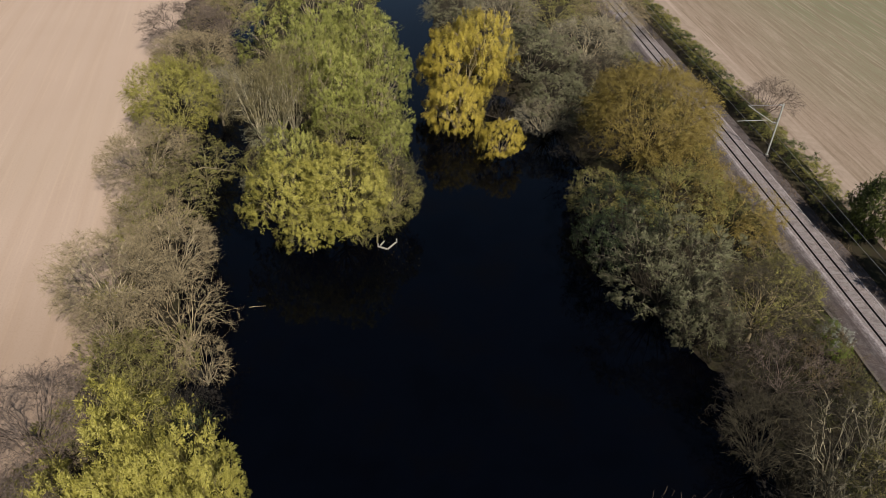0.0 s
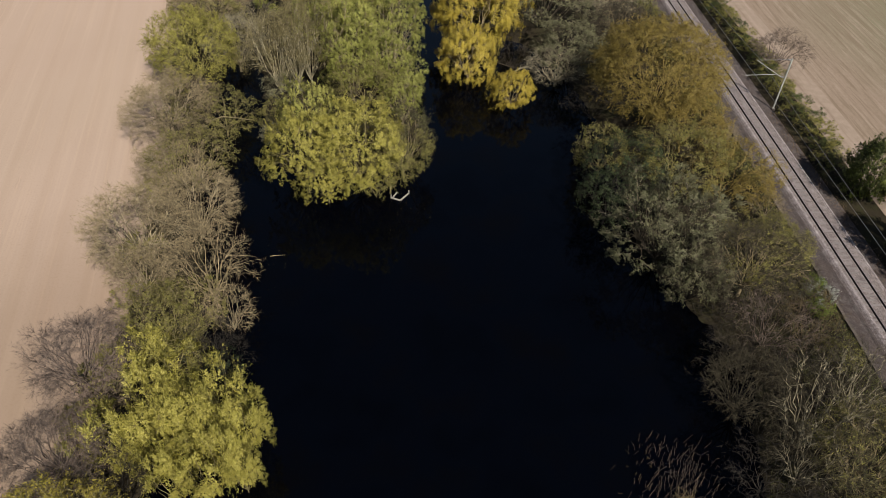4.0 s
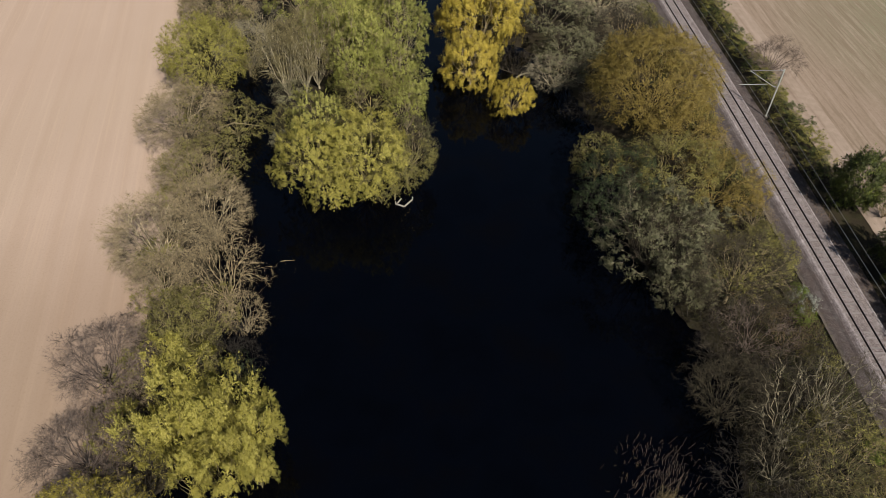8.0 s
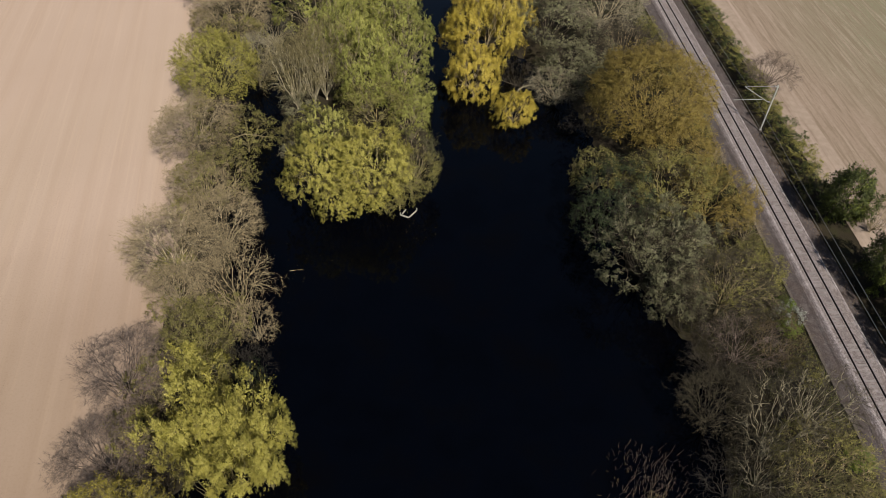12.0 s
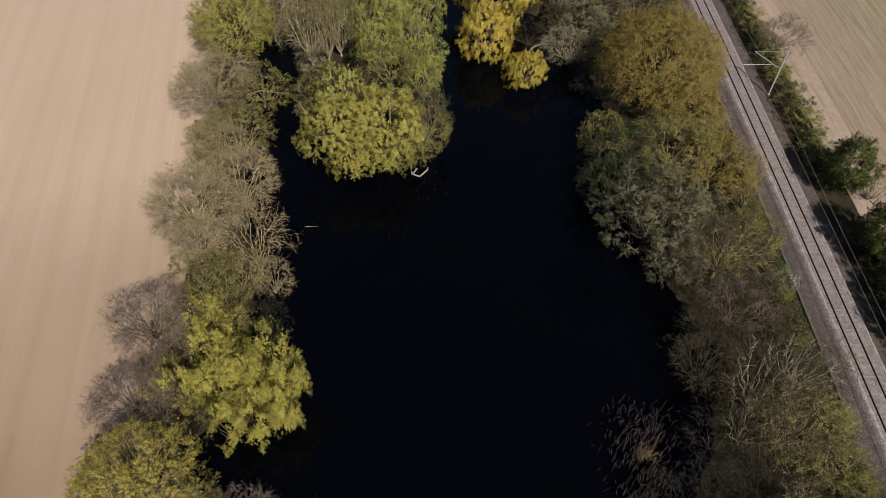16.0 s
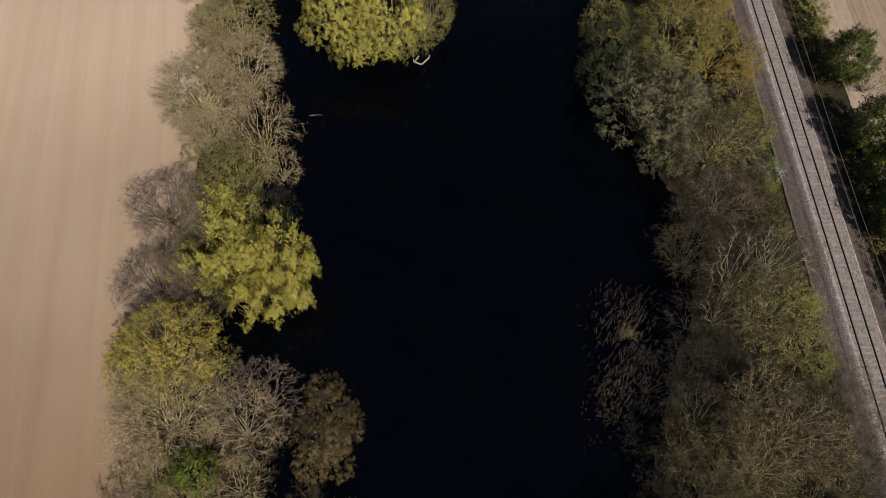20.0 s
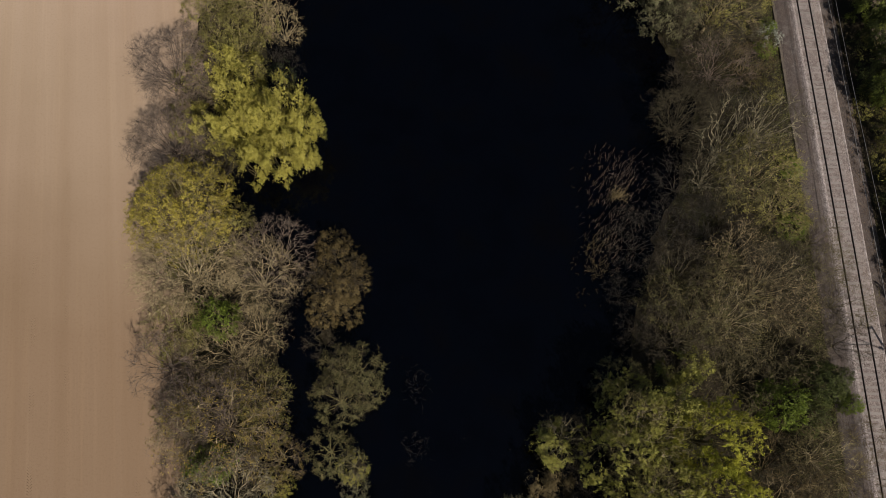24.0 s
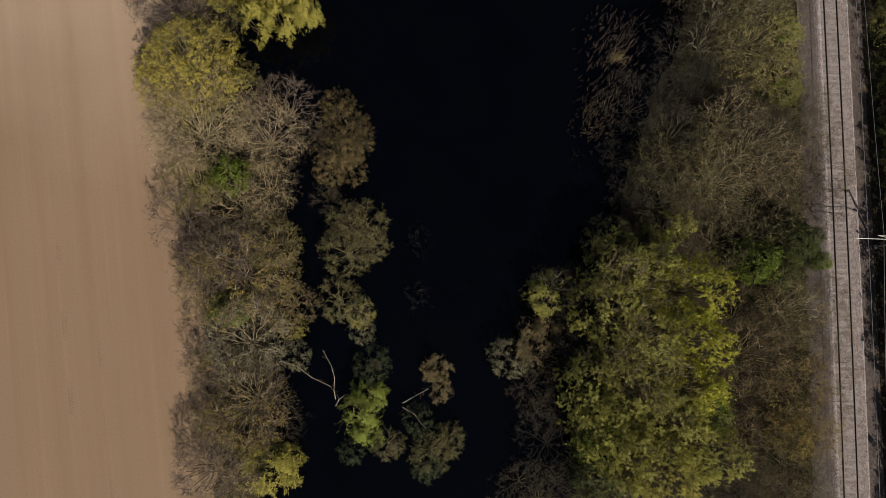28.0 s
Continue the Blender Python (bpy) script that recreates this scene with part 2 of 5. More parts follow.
def stubble_material():
    n = Nodes("thin_crop")
    v = n.world_coords()
    rows = n.world_coords(22.0, 8.0)
    place = n.add("ShaderNodeSeparateXYZ")
    n.link(v, place.inputs[0])
    across = n.maths("ADD", place.outputs["X"], n.maths("MULTIPLY", place.outputs["Y"], 0.14))
    green = n.band(n.maths("ADD", across, n.maths("MULTIPLY", n.noise(v, 0.02, 4), 60.0)), 95.0, 130.0)
    c = n.mix((0.2, 0.15, 0.113), (0.128, 0.126, 0.074), green)
    c = n.mix(c, (0.148, 0.118, 0.08), n.maths("MULTIPLY", n.band(n.noise(rows, 0.5, 4, 0.65), 0.47, 0.66), 0.4))
    c = n.mix(c, (0.277, 0.218, 0.172), n.maths("MULTIPLY", n.band(n.noise(rows, 1.7, 3, 0.6), 0.5, 0.68), 0.45))
    c = n.mix(c, (0.132, 0.099, 0.066), n.maths("MULTIPLY", n.band(n.noise(rows, 2.6, 3, 0.6), 0.48, 0.62), 0.6))
    c = n.mix(c, (0.145, 0.106, 0.073), n.maths("MULTIPLY", n.band(n.noise(v, 3.0, 6, 0.75), 0.46, 0.66), 0.7))
    n.bump(n.noise(v, 6.0, 6), 0.7, 0.06)
    return n.done(c, 0.95, specular=0.1)


def headland_material():
    """Pale sandy soil, worked in lines along the track."""
    n = Nodes("pale_sandy_soil")
    v, rows = n.world_coords(), n.world_coords(26.0, 7.6)
    c = n.ramp(n.noise(v, 0.9, 6, 0.65), [(0.3, (0.19, 0.145, 0.11)), (0.7, (0.25, 0.192, 0.15))])
    c = n.mix(c, (0.13, 0.09, 0.065), n.maths("MULTIPLY", n.band(n.noise(rows, 2.2, 4, 0.65), 0.52, 0.64), 0.6))
    c = n.mix(c, (0.33, 0.255, 0.205), n.maths("MULTIPLY", n.band(n.noise(rows, 1.1, 3, 0.6), 0.52, 0.66), 0.5))
    n.bump(n.noise(v, 6.0, 6), 0.7, 0.06)
    return n.done(c, 0.95, specular=0.1)


def ballast_material(name, tone, rust):
    """Broken stone: each stone its own grey, browner with dust in patches."""
    n = Nodes(name)
    v = n.world_coords()
    cells = n.add("ShaderNodeTexVoronoi", Scale=11.0)
    n.link(v, cells.inputs["Vector"])
    c = n.ramp(cells.outputs["Color"], [(0.1, shade((0.067, 0.056, 0.056), tone)), (0.5, shade((0.148, 0.127, 0.126), tone)), (0.9, shade((0.26, 0.229, 0.225), tone))])
    c = n.mix(c, shade((0.132, 0.086, 0.066), tone), n.maths("MULTIPLY", n.noise(v, 0.6, 4), rust))
    c = n.mix(c, shade((0.075, 0.058, 0.054), tone), n.maths("MULTIPLY", n.band(n.noise(v, 1.7, 6, 0.7), 0.46, 0.66), 0.6))
    c = n.mix(c, shade((0.3, 0.265, 0.262), tone), n.maths("MULTIPLY", n.band(n.noise(v, 0.9, 5, 0.7), 0.52, 0.7), 0.4))
    n.bump(cells.outputs["Distance"], 0.9, 0.06)
    return n.done(c, 0.9, specular=0.2)


def mottled(name, a, b, scale, roughness=0.85, metallic=0.0):
    n = Nodes(name)
    v = n.world_coords()
    c = n.ramp(n.noise(v, scale, 6, 0.65), [(0.3, a), (0.7, b)])
    o = n.add("ShaderNodeObjectInfo")
    c = n.mix(c, shade(a, 0.7), n.maths("MULTIPLY", o.outputs["Random"], 0.4))
    n.bump(n.noise(v, scale * 3, 5), 0.4, 0.01)
    return n.done(c, roughness, metallic, 0.3)


def water_material():
    n = Nodes("still_dark_water")
    v = n.world_coords()
    c = n.ramp(n.noise(v, 0.12, 4), [(0.35, (0.0003, 0.0004, 0.0009)), (0.5, (0.0004, 0.0006, 0.0014)), (0.7, (0.0007, 0.0006, 0.0008))])
    n.bump(n.noise(v, 2.2, 3), 0.03, 0.02)
    n.shader.inputs["IOR"].default_value = 1.33
    return n.done(c, 0.05, 0.0, 0.22)


SOIL, PLOUGHED, STUBBLE, HEADLAND, WATER = soil_material(), ploughed_material(), stubble_material(), headland_material(), water_material()
BALLAST, BALLAST_PALE, CESS = ballast_material("ballast_stones", 1.0, 0.45), ballast_material("pale_ballast", 1.5, 0.2), ballast_material("cess_gravel", 0.45, 0.8)
CONCRETE = mottled("weathered_concrete", (0.145, 0.125, 0.12), (0.2, 0.175, 0.17), 3.0)
RAIL_STEEL = mottled("rusty_rail_steel", (0.026, 0.019, 0.017), (0.055, 0.037, 0.03), 5.0, 0.75, 0.2)
RAIL_HEAD = mottled("worn_rail_head", (0.2, 0.17, 0.155), (0.3, 0.26, 0.24), 8.0, 0.4, 0.8)
GALVANISED = mottled("galvanised_steel", (0.33, 0.33, 0.304), (0.436, 0.436, 0.396), 4.0, 0.5, 0.3)
WIRE = mottled("copper_wire", (0.16, 0.15, 0.15), (0.24, 0.23, 0.23), 4.0, 0.5, 0.4)
TROUGH = mottled("dark_troughing", (0.05, 0.04, 0.035), (0.1, 0.08, 0.065), 4.0)
GREY_TIMBER = mottled("bleached_timber", (0.185, 0.165, 0.139), (0.297, 0.271, 0.231), 3.0)


# ---------------------------------------------------------------- plan of the land
LAKE = [(-12.5, -60), (-12.5, -22), (-14, -6), (-16, 10), (-20.5, 18), (-26, 24), (-25.5, 29), (-24.5, 35), (-24.5, 41), (-27.5, 50), (-32, 62), (-37, 78), (-41, 97), (-47, 127), (-58, 185),
        (-12, 185), (-10, 140), (-6, 118), (5.5, 110), (12, 102.5), (15.5, 89), (18.5, 76), (18.5, 63), (23, 54), (28, 46), (27, 37), (23.5, 25), (22, 12),
        (20.5, 5), (19.5, -4), (20.5, -18), (20.5, -60)]
ISLAND = [(-9, 76), (-12, 73), (-19, 71), (-25, 73), (-29, 79), (-31.5, 90), (-36, 105), (-41, 127), (-50, 175), (-27, 175), (-21, 140), (-17, 120),
          (-14, 105), (-11, 92), (-9, 83)]
ISLETS = [(-10.3, 16.3, 1.8), (-11.7, 20.5, 1.0), (-10.8, 10.1, 0.8), (-7.5, 6.1, 1.7), (-7.7, -0.9, 1.1), (-5, -2.4, 0.9), (-2.8, -12.3, 1.4),
          (-3.3, -7.1, 1.0), (0.2, -15.9, 1.1), (4.8, -15, 1.2), (4, -7.6, 1.0), (2.6, -12, 0.8)]


def rail_x(y):
    """The middle of the track, eastwards, at a place along it."""
    return 47.35 - 0.1177 * y - 0.000135 * y * y


def rail_turn(y):
    return math.atan(0.1177 + 0.00027 * y)


def field_edge(y):
    return np.interp(y, [-400, -60, -20, 0, 10, 20, 47, 73, 91, 137, 200, 900], [60, -10, -17, -22, -25, -28, -33, -39.5, -46, -58.5, -74, -248])


def off_shore(poly, x, y):
    """How far a place lies outside an outline; inside it is minus."""
    best, inside = np.full(np.shape(x), 1e9), np.zeros(np.shape(x), bool)
    for (ax, ay), (bx, by) in zip(poly, poly[1:] + poly[:1]):
        dx, dy = bx - ax, by - ay
        s = np.clip(((x - ax) * dx + (y - ay) * dy) / (dx * dx + dy * dy), 0, 1)
        best = np.minimum(best, np.hypot(x - ax - s * dx, y - ay - s * dy))
        cross = (ay > y) != (by > y)
        inside ^= cross & (x < ax + dx * (y - ay) / (dy if dy else 1e-9))
    return np.where(inside, -best, best)


def smooth(a, b, v):
    s = np.clip((v - a) / (b - a), 0, 1)
    return s * s * (3 - 2 * s)


def wobble(x, y):
    return 0.5 * np.sin(0.9 * x + 0.4 * y) + 0.35 * np.sin(1.7 * y - 0.6 * x + 1) + 0.25 * np.sin(2.9 * x + 2.1 * y + 2)


def land(x, y):
    """The ground's height; the water lies at 0."""
    x, y = np.asarray(x, float), np.asarray(y, float)
    d = off_shore(LAKE, x, y)
    d = np.maximum(d, -off_shore(ISLAND, x, y))
    for cx, cy, r in ISLETS:
        d = np.maximum(d, 0.42 * r - np.hypot(x - cx, y - cy))
    d = d + 0.8 * wobble(x, y)
    z = -1.1 + 1.6 * smooth(-2.2, 0.6, d) + 0.7 * smooth(0.6, 4.0, d) + 0.06 * wobble(2 * x, 2 * y) * smooth(0.3, 1.5, d)
    z = z + (1.7 - z) * smooth(-2, 4, field_edge(y) - x)
    track = 47.35 - 0.1177 * y - 0.000135 * np.where((y > -300) & (y < 400), y, 0) ** 2
    return z + (2.5 - z) * smooth(-9, -4.5, x - track)


def sheet(name, xs, ys, height, material, label, kind="structure", category=""):
    """A draped grid; xs and ys are arrays of one shape."""
    rows, cols = xs.shape
    v = np.stack([xs, ys, height], -1).reshape(-1, 3)
    i = np.arange(rows * cols).reshape(rows, cols)
    f = np.stack([i[:-1, :-1], i[:-1, 1:], i[1:, 1:], i[1:, :-1]], -1).reshape(-1, 4)
    me = bpy.data.meshes.new(name)
    me.from_pydata(v.tolist(), [], f.tolist())
    me.materials.append(material)
    me.polygons.foreach_set("use_smooth", [True] * len(f))
    return tagged(new(name, me), label, category or name, kind=kind)


gx = np.concatenate([np.linspace(-1800, -120, 15)[:-1], np.linspace(-120, -62, 30)[:-1], np.arange(-62, 62, 1.2), np.linspace(62, 120, 30)[1:], np.linspace(120, 1800, 15)[1:]])
gy = np.concatenate([np.linspace(-1800, -70, 15)[:-1], np.arange(-70, 175, 1.2), np.linspace(175, 240, 20)[1:], np.linspace(240, 1800, 15)[1:]])
X, Y = np.meshgrid(gx, gy)
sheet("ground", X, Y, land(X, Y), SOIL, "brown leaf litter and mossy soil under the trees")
fy = np.concatenate([np.linspace(-300, -40, 20)[:-1], np.arange(-40, 160, 2.0), np.linspace(160, 700, 30)])
fs = np.concatenate([np.linspace(0, 12, 13), np.linspace(15, 90, 26)[1:], np.linspace(100, 900, 12)])
S, Y = np.meshgrid(fs, fy)
X = field_edge(Y) - S + 1.3 * wobble(Y * 1.3, S * 0) * np.clip(1 - S / 3, 0, 1)
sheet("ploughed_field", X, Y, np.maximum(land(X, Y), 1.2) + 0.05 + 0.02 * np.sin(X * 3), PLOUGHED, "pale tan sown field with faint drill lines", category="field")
X = rail_x(Y) + 8.8 + S + 0.4 * wobble(Y, S * 0) * (S < 1)
sheet("crop_field", X, Y, 2.56 + 0 * X, STUBBLE, "tan field with thin green crop in rows", category="field")
water = sheet("water", *np.meshgrid(np.linspace(-75, 30, 22), np.linspace(-75, 190, 54)), np.zeros((54, 22)), WATER, "still black lake water", category="water")


# ---------------------------------------------------------------- helpers for things
def mesh_object(name, bm, material, parent=None, label=""):
    me = bpy.data.meshes.new(name)
    bm.to_mesh(me)
    bm.free()
    me.materials.append(material)
    ob = new(name, me)
    ob.parent = parent
    if label:
        tagged(ob, label)
    return ob


part = mesh_object


def thing(name, label, category, at=(0, 0, 0), group="", kind=""):
    ob = new(name)
    ob.location = at
    return tagged(ob, label, category, group, kind)


def box(bm, centre, size, turn=None, bevel=0.0):
    made = bmesh.ops.create_cube(bm, size=1.0)["verts"]
    m = Matrix.Translation(centre) @ (turn.to_4x4() if turn else Matrix()) @ Matrix.Diagonal((*size, 1))
    bmesh.ops.transform(bm, matrix=m, verts=made)
    if bevel:
        edges = list({e for v in made for e in v.link_edges})
        bmesh.ops.bevel(bm, geom=edges, offset=bevel, segments=1, affect="EDGES")
    return bm


def rod(bm, a, b, r0, r1=None, sides=8):
    a, b = Vector(a), Vector(b)
    made = bmesh.ops.create_cone(bm, cap_ends=True, segments=sides, radius1=r0, radius2=r0 if r1 is None else r1, depth=(b - a).length)["verts"]
    bmesh.ops.transform(bm, matrix=Matrix.Translation((a + b) / 2) @ (b - a).to_track_quat("Z", "Y").to_matrix().to_4x4(), verts=made)
    return bm


# ---------------------------------------------------------------- trees
R0, H0 = 5.0, 9.0


def spikes(starts, ends, radii, tip, sides):
    """Tapered shoots from starts to ends, as vertices and triangles or quads."""
    n = len(starts)
    way = ends - starts
    way = way / np.maximum(np.linalg.norm(way, axis=1, keepdims=True), 1e-6)
    side = np.cross(way, np.where(np.abs(way[:, 2:]) > 0.9, [[1.0, 0, 0]], [[0, 0, 1.0]]))
    side /= np.maximum(np.linalg.norm(side, axis=1, keepdims=True), 1e-6)
    other = np.cross(way, side)
    ang = np.arange(sides) * 2 * np.pi / sides
    ring = side[:, None] * np.cos(ang)[None, :, None] + other[:, None] * np.sin(ang)[None, :, None]
    low = starts[:, None] + ring * radii[:, None, None]
    i = np.arange(sides)
    if tip <= 0:
        v = np.concatenate([low, ends[:, None]], 1).reshape(-1, 3)
        f = np.stack([i, (i + 1) % sides, np.full(sides, sides)], -1)
        return v, (f[None] + (np.arange(n) * (sides + 1))[:, None, None]).reshape(-1, 3)
    high = ends[:, None] + ring * (radii * tip)[:, None, None]
    v = np.concatenate([low, high], 1).reshape(-1, 3)
    f = np.stack([i, (i + 1) % sides, (i + 1) % sides + sides, i + sides], -1)
    return v, (f[None] + (np.arange(n) * 2 * sides)[:, None, None]).reshape(-1, 4)


def slivers(rng, a, b, half):
    """The finest twigs, each one narrow tapering sliver."""
    side = unit(np.cross(b - a, rng.normal(size=a.shape))) * half
    v = np.stack([a - side, a + side, b], 1).reshape(-1, 3)
    return v, np.arange(len(a) * 3).reshape(-1, 3)


def join(name, pieces, material):
    verts, faces, base = [], [], 0
    for v, f in pieces:
        verts.append(v)
        faces += (f + base).tolist()
        base += len(v)
    me = bpy.data.meshes.new(name)
    me.from_pydata(np.concatenate(verts).tolist(), [], faces)
    me.materials.append(material)
    return me


def unit(v):
    return v / np.maximum(np.linalg.norm(v, axis=-1, keepdims=True), 1e-6)


def leaves(rng, at, way, size, slim, loose):
    """Small pointed leaves that follow their shoots, each one narrow three-cornered blade."""
    n = len(at)
    a = unit(way + rng.normal(size=(n, 3)) * loose)
    b = unit(np.cross(a, rng.normal(size=(n, 3))))
    s = size * rng.uniform(0.6, 1.4, (n, 1))
    v = np.stack([at - b * s * slim, at + b * s * slim, at + a * s], 1).reshape(-1, 3)
    return v, np.arange(n * 3).reshape(-1, 3)


def bowed(rng, start, way, goal, steps, crook):
    """Curves that leave start along way and bend round to goal, with small crooks."""
    d = np.linalg.norm(goal - start, axis=1, keepdims=True)
    mid = start + way * d * 0.5
    t = np.linspace(0, 1, steps + 1)[None, :, None]
    c = (1 - t) ** 2 * start[:, None] + 2 * t * (1 - t) * mid[:, None] + t * t * goal[:, None]
    if crook:
        c[:, 1:-1] += rng.normal(size=(len(start), steps - 1, 3)) * crook * np.minimum(d, 2.5)[:, None]
    return c


def sprout(rng, parents, goal, steps, crook, first=1, rise=0.0):
    """From each goal back to the bough that runs most nearly towards it: the curve between the two."""
    p = parents[:, first:].reshape(-1, 3)
    g = unit(np.gradient(parents, axis=1))[:, first:].reshape(-1, 3)
    v = goal[:, None] - p[None]
    d = np.linalg.norm(v, axis=2)
    k = (d * (1.9 - 0.9 * (v * g[None]).sum(2) / np.maximum(d, 1e-6))).argmin(1)
    return bowed(rng, p[k], unit(g[k] + [0, 0, rise]), goal, steps, crook)


def tubes(curves, radius, taper, sides):
    """Tapered tubes along many curves of the same number of steps; the last step ends in a point."""
    steps, out = curves.shape[1] - 1, []
    for j in range(steps):
        r = radius * taper ** j
        out.append(spikes(curves[:, j], curves[:, j + 1], np.full(len(curves), r), taper if j < steps - 1 else 0, sides))
    return out


def ribbons(rng, curves, half):
    """Fine shoots of two steps, each a narrow tapering strip."""
    side = unit(np.cross(curves[:, 2] - curves[:, 0], rng.normal(size=(len(curves), 3)))) * half
    a, b = curves[:, 0], curves[:, 1]
    v = np.stack([a - side, a + side, b + side * 0.75, b - side * 0.75, curves[:, 2]], 1).reshape(-1, 3)
    k = np.arange(len(curves))[:, None] * 5
    return [(v, np.concatenate([k + [[0, 1, 2]], k + [[0, 2, 3]], k + [[3, 2, 4]]]))]


def grow(seed, limbs=14, boughs=90, twigs=600, sprays=5, fork=0.16, squat=0.42, low=-0.35, lumps=0.14, crook=0.05, limb=0.085, bough=0.03, twig=0.014, spray=0.5,
         rise=0.25, leaf=0, size=0.26, slim=0.17, droop=0.0, loose=0.6, patchy=0.4, lean=0.3, wide_foot=0.25, tufted=0.75, tuft=0.36, steps=4):
    """One tree of crown radius R0 and height H0: meshes of its trunk with the limbs, its twigs and (with leaf > 0) its foliage."""
    rng = np.random.default_rng(seed)
    centre, axes = np.array([0, 0, H0 * (1 - squat - 0.02)]), np.array([R0, R0, H0 * squat])
    waves, phase = rng.normal(size=(12, 3)) * 3.0, rng.uniform(0, 6.28, 12)

    def shell(many, inner, outer):
        """Places spread over the crown, between two depths."""
        way = unit(rng.normal(size=(many * 3, 3)))
        way = way[way[:, 2] > low][:many]
        rim = 1 + lumps * np.sin(way @ waves.T + phase).mean(1, keepdims=True) * 2.6
        return centre + axes * way * rim * rng.uniform(inner, outer, (len(way), 1))

    tilt = rng.normal(size=2) * lean
    foot = np.array([[0, 0, -0.3], [tilt[0] * 0.3, tilt[1] * 0.3, H0 * fork * 0.5], [tilt[0] * 0.6, tilt[1] * 0.6, H0 * fork]])
    trunk = [spikes(foot[:-1], foot[1:], np.array([0.2, 0.15]), 0.75, 7)]
    k = np.arange(limbs)
    az, el = k * 2.39996 + rng.uniform(0, 0.7, limbs), np.arcsin(np.clip((k + 0.5) / limbs * 1.05 - 0.1, -0.1, 0.97))
    way = np.stack([np.cos(az) * np.cos(el), np.sin(az) * np.cos(el), np.sin(el)], 1)
    goal = centre + axes * way * rng.uniform(0.5, 0.75, (limbs, 1))
    start = np.concatenate([way[:, :2] * 0.1 + tilt * 0.5, H0 * fork * rng.uniform(0.75, 1.25, (limbs, 1))], 1)
    bones = bowed(rng, start, unit(way * [1 + wide_foot, 1 + wide_foot, 0.3] + [0, 0, 0.8 + rise]), goal, 6, crook)
    trunk += tubes(bones, limb, 0.82, 4)
    arms = sprout(rng, bones, shell(boughs, 0.6, 0.94), steps, crook, 2, rise)
    trunk += tubes(arms, bough, 0.8, 3)
    # twigs gather in tufts round the ends of the boughs, highest in each tuft's middle
    goal = shell(twigs, 0.72, 1.03)
    near = rng.random(len(goal)) < tufted
    off = rng.normal(size=goal.shape)
    heart = arms[rng.integers(0, len(arms), len(goal)), -1]
    out = unit((heart - centre) / axes)
    goal = np.where(near[:, None], heart + off * tuft + out * tuft * (1.3 - 0.6 * np.linalg.norm(off, axis=1, keepdims=True)), goal)
    ends = sprout(rng, arms, goal, 2, crook * 0.8, 1, rise * 0.6)
    fine = ribbons(rng, ends, twig)
    along = unit(ends[:, 2] - ends[:, 1])
    if sprays:
        t = rng.uniform(0.15, 1.0, (len(ends), sprays, 1))
        a = ends[:, None, 1] * (1 - t) + ends[:, None, 2] * t
        w = along[:, None] + rng.normal(size=a.shape) * 0.55 + [0, 0, rise * 0.4 - droop]
        b = a + unit(w) * spray * rng.uniform(0.5, 1.3, (*a.shape[:2], 1))
        fine.append(slivers(rng, a.reshape(-1, 3), b.reshape(-1, 3), twig * 0.8))
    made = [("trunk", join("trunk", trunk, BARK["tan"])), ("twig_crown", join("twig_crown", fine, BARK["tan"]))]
    if leaf:
        load = rng.lognormal(0, patchy, len(ends))
        pick = rng.choice(len(ends), leaf, p=load / load.sum())
        t = rng.uniform(0.25, 1.12, (leaf, 1))
        at = ends[pick, 1] * (1 - t) + ends[pick, 2] * t + rng.normal(size=(leaf, 3)) * size * 0.55
        if droop:
            at[:, 2] -= droop * rng.uniform(0, 1.3, leaf)
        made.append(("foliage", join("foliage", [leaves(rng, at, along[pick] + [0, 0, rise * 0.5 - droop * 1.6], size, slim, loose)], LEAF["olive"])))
    return made


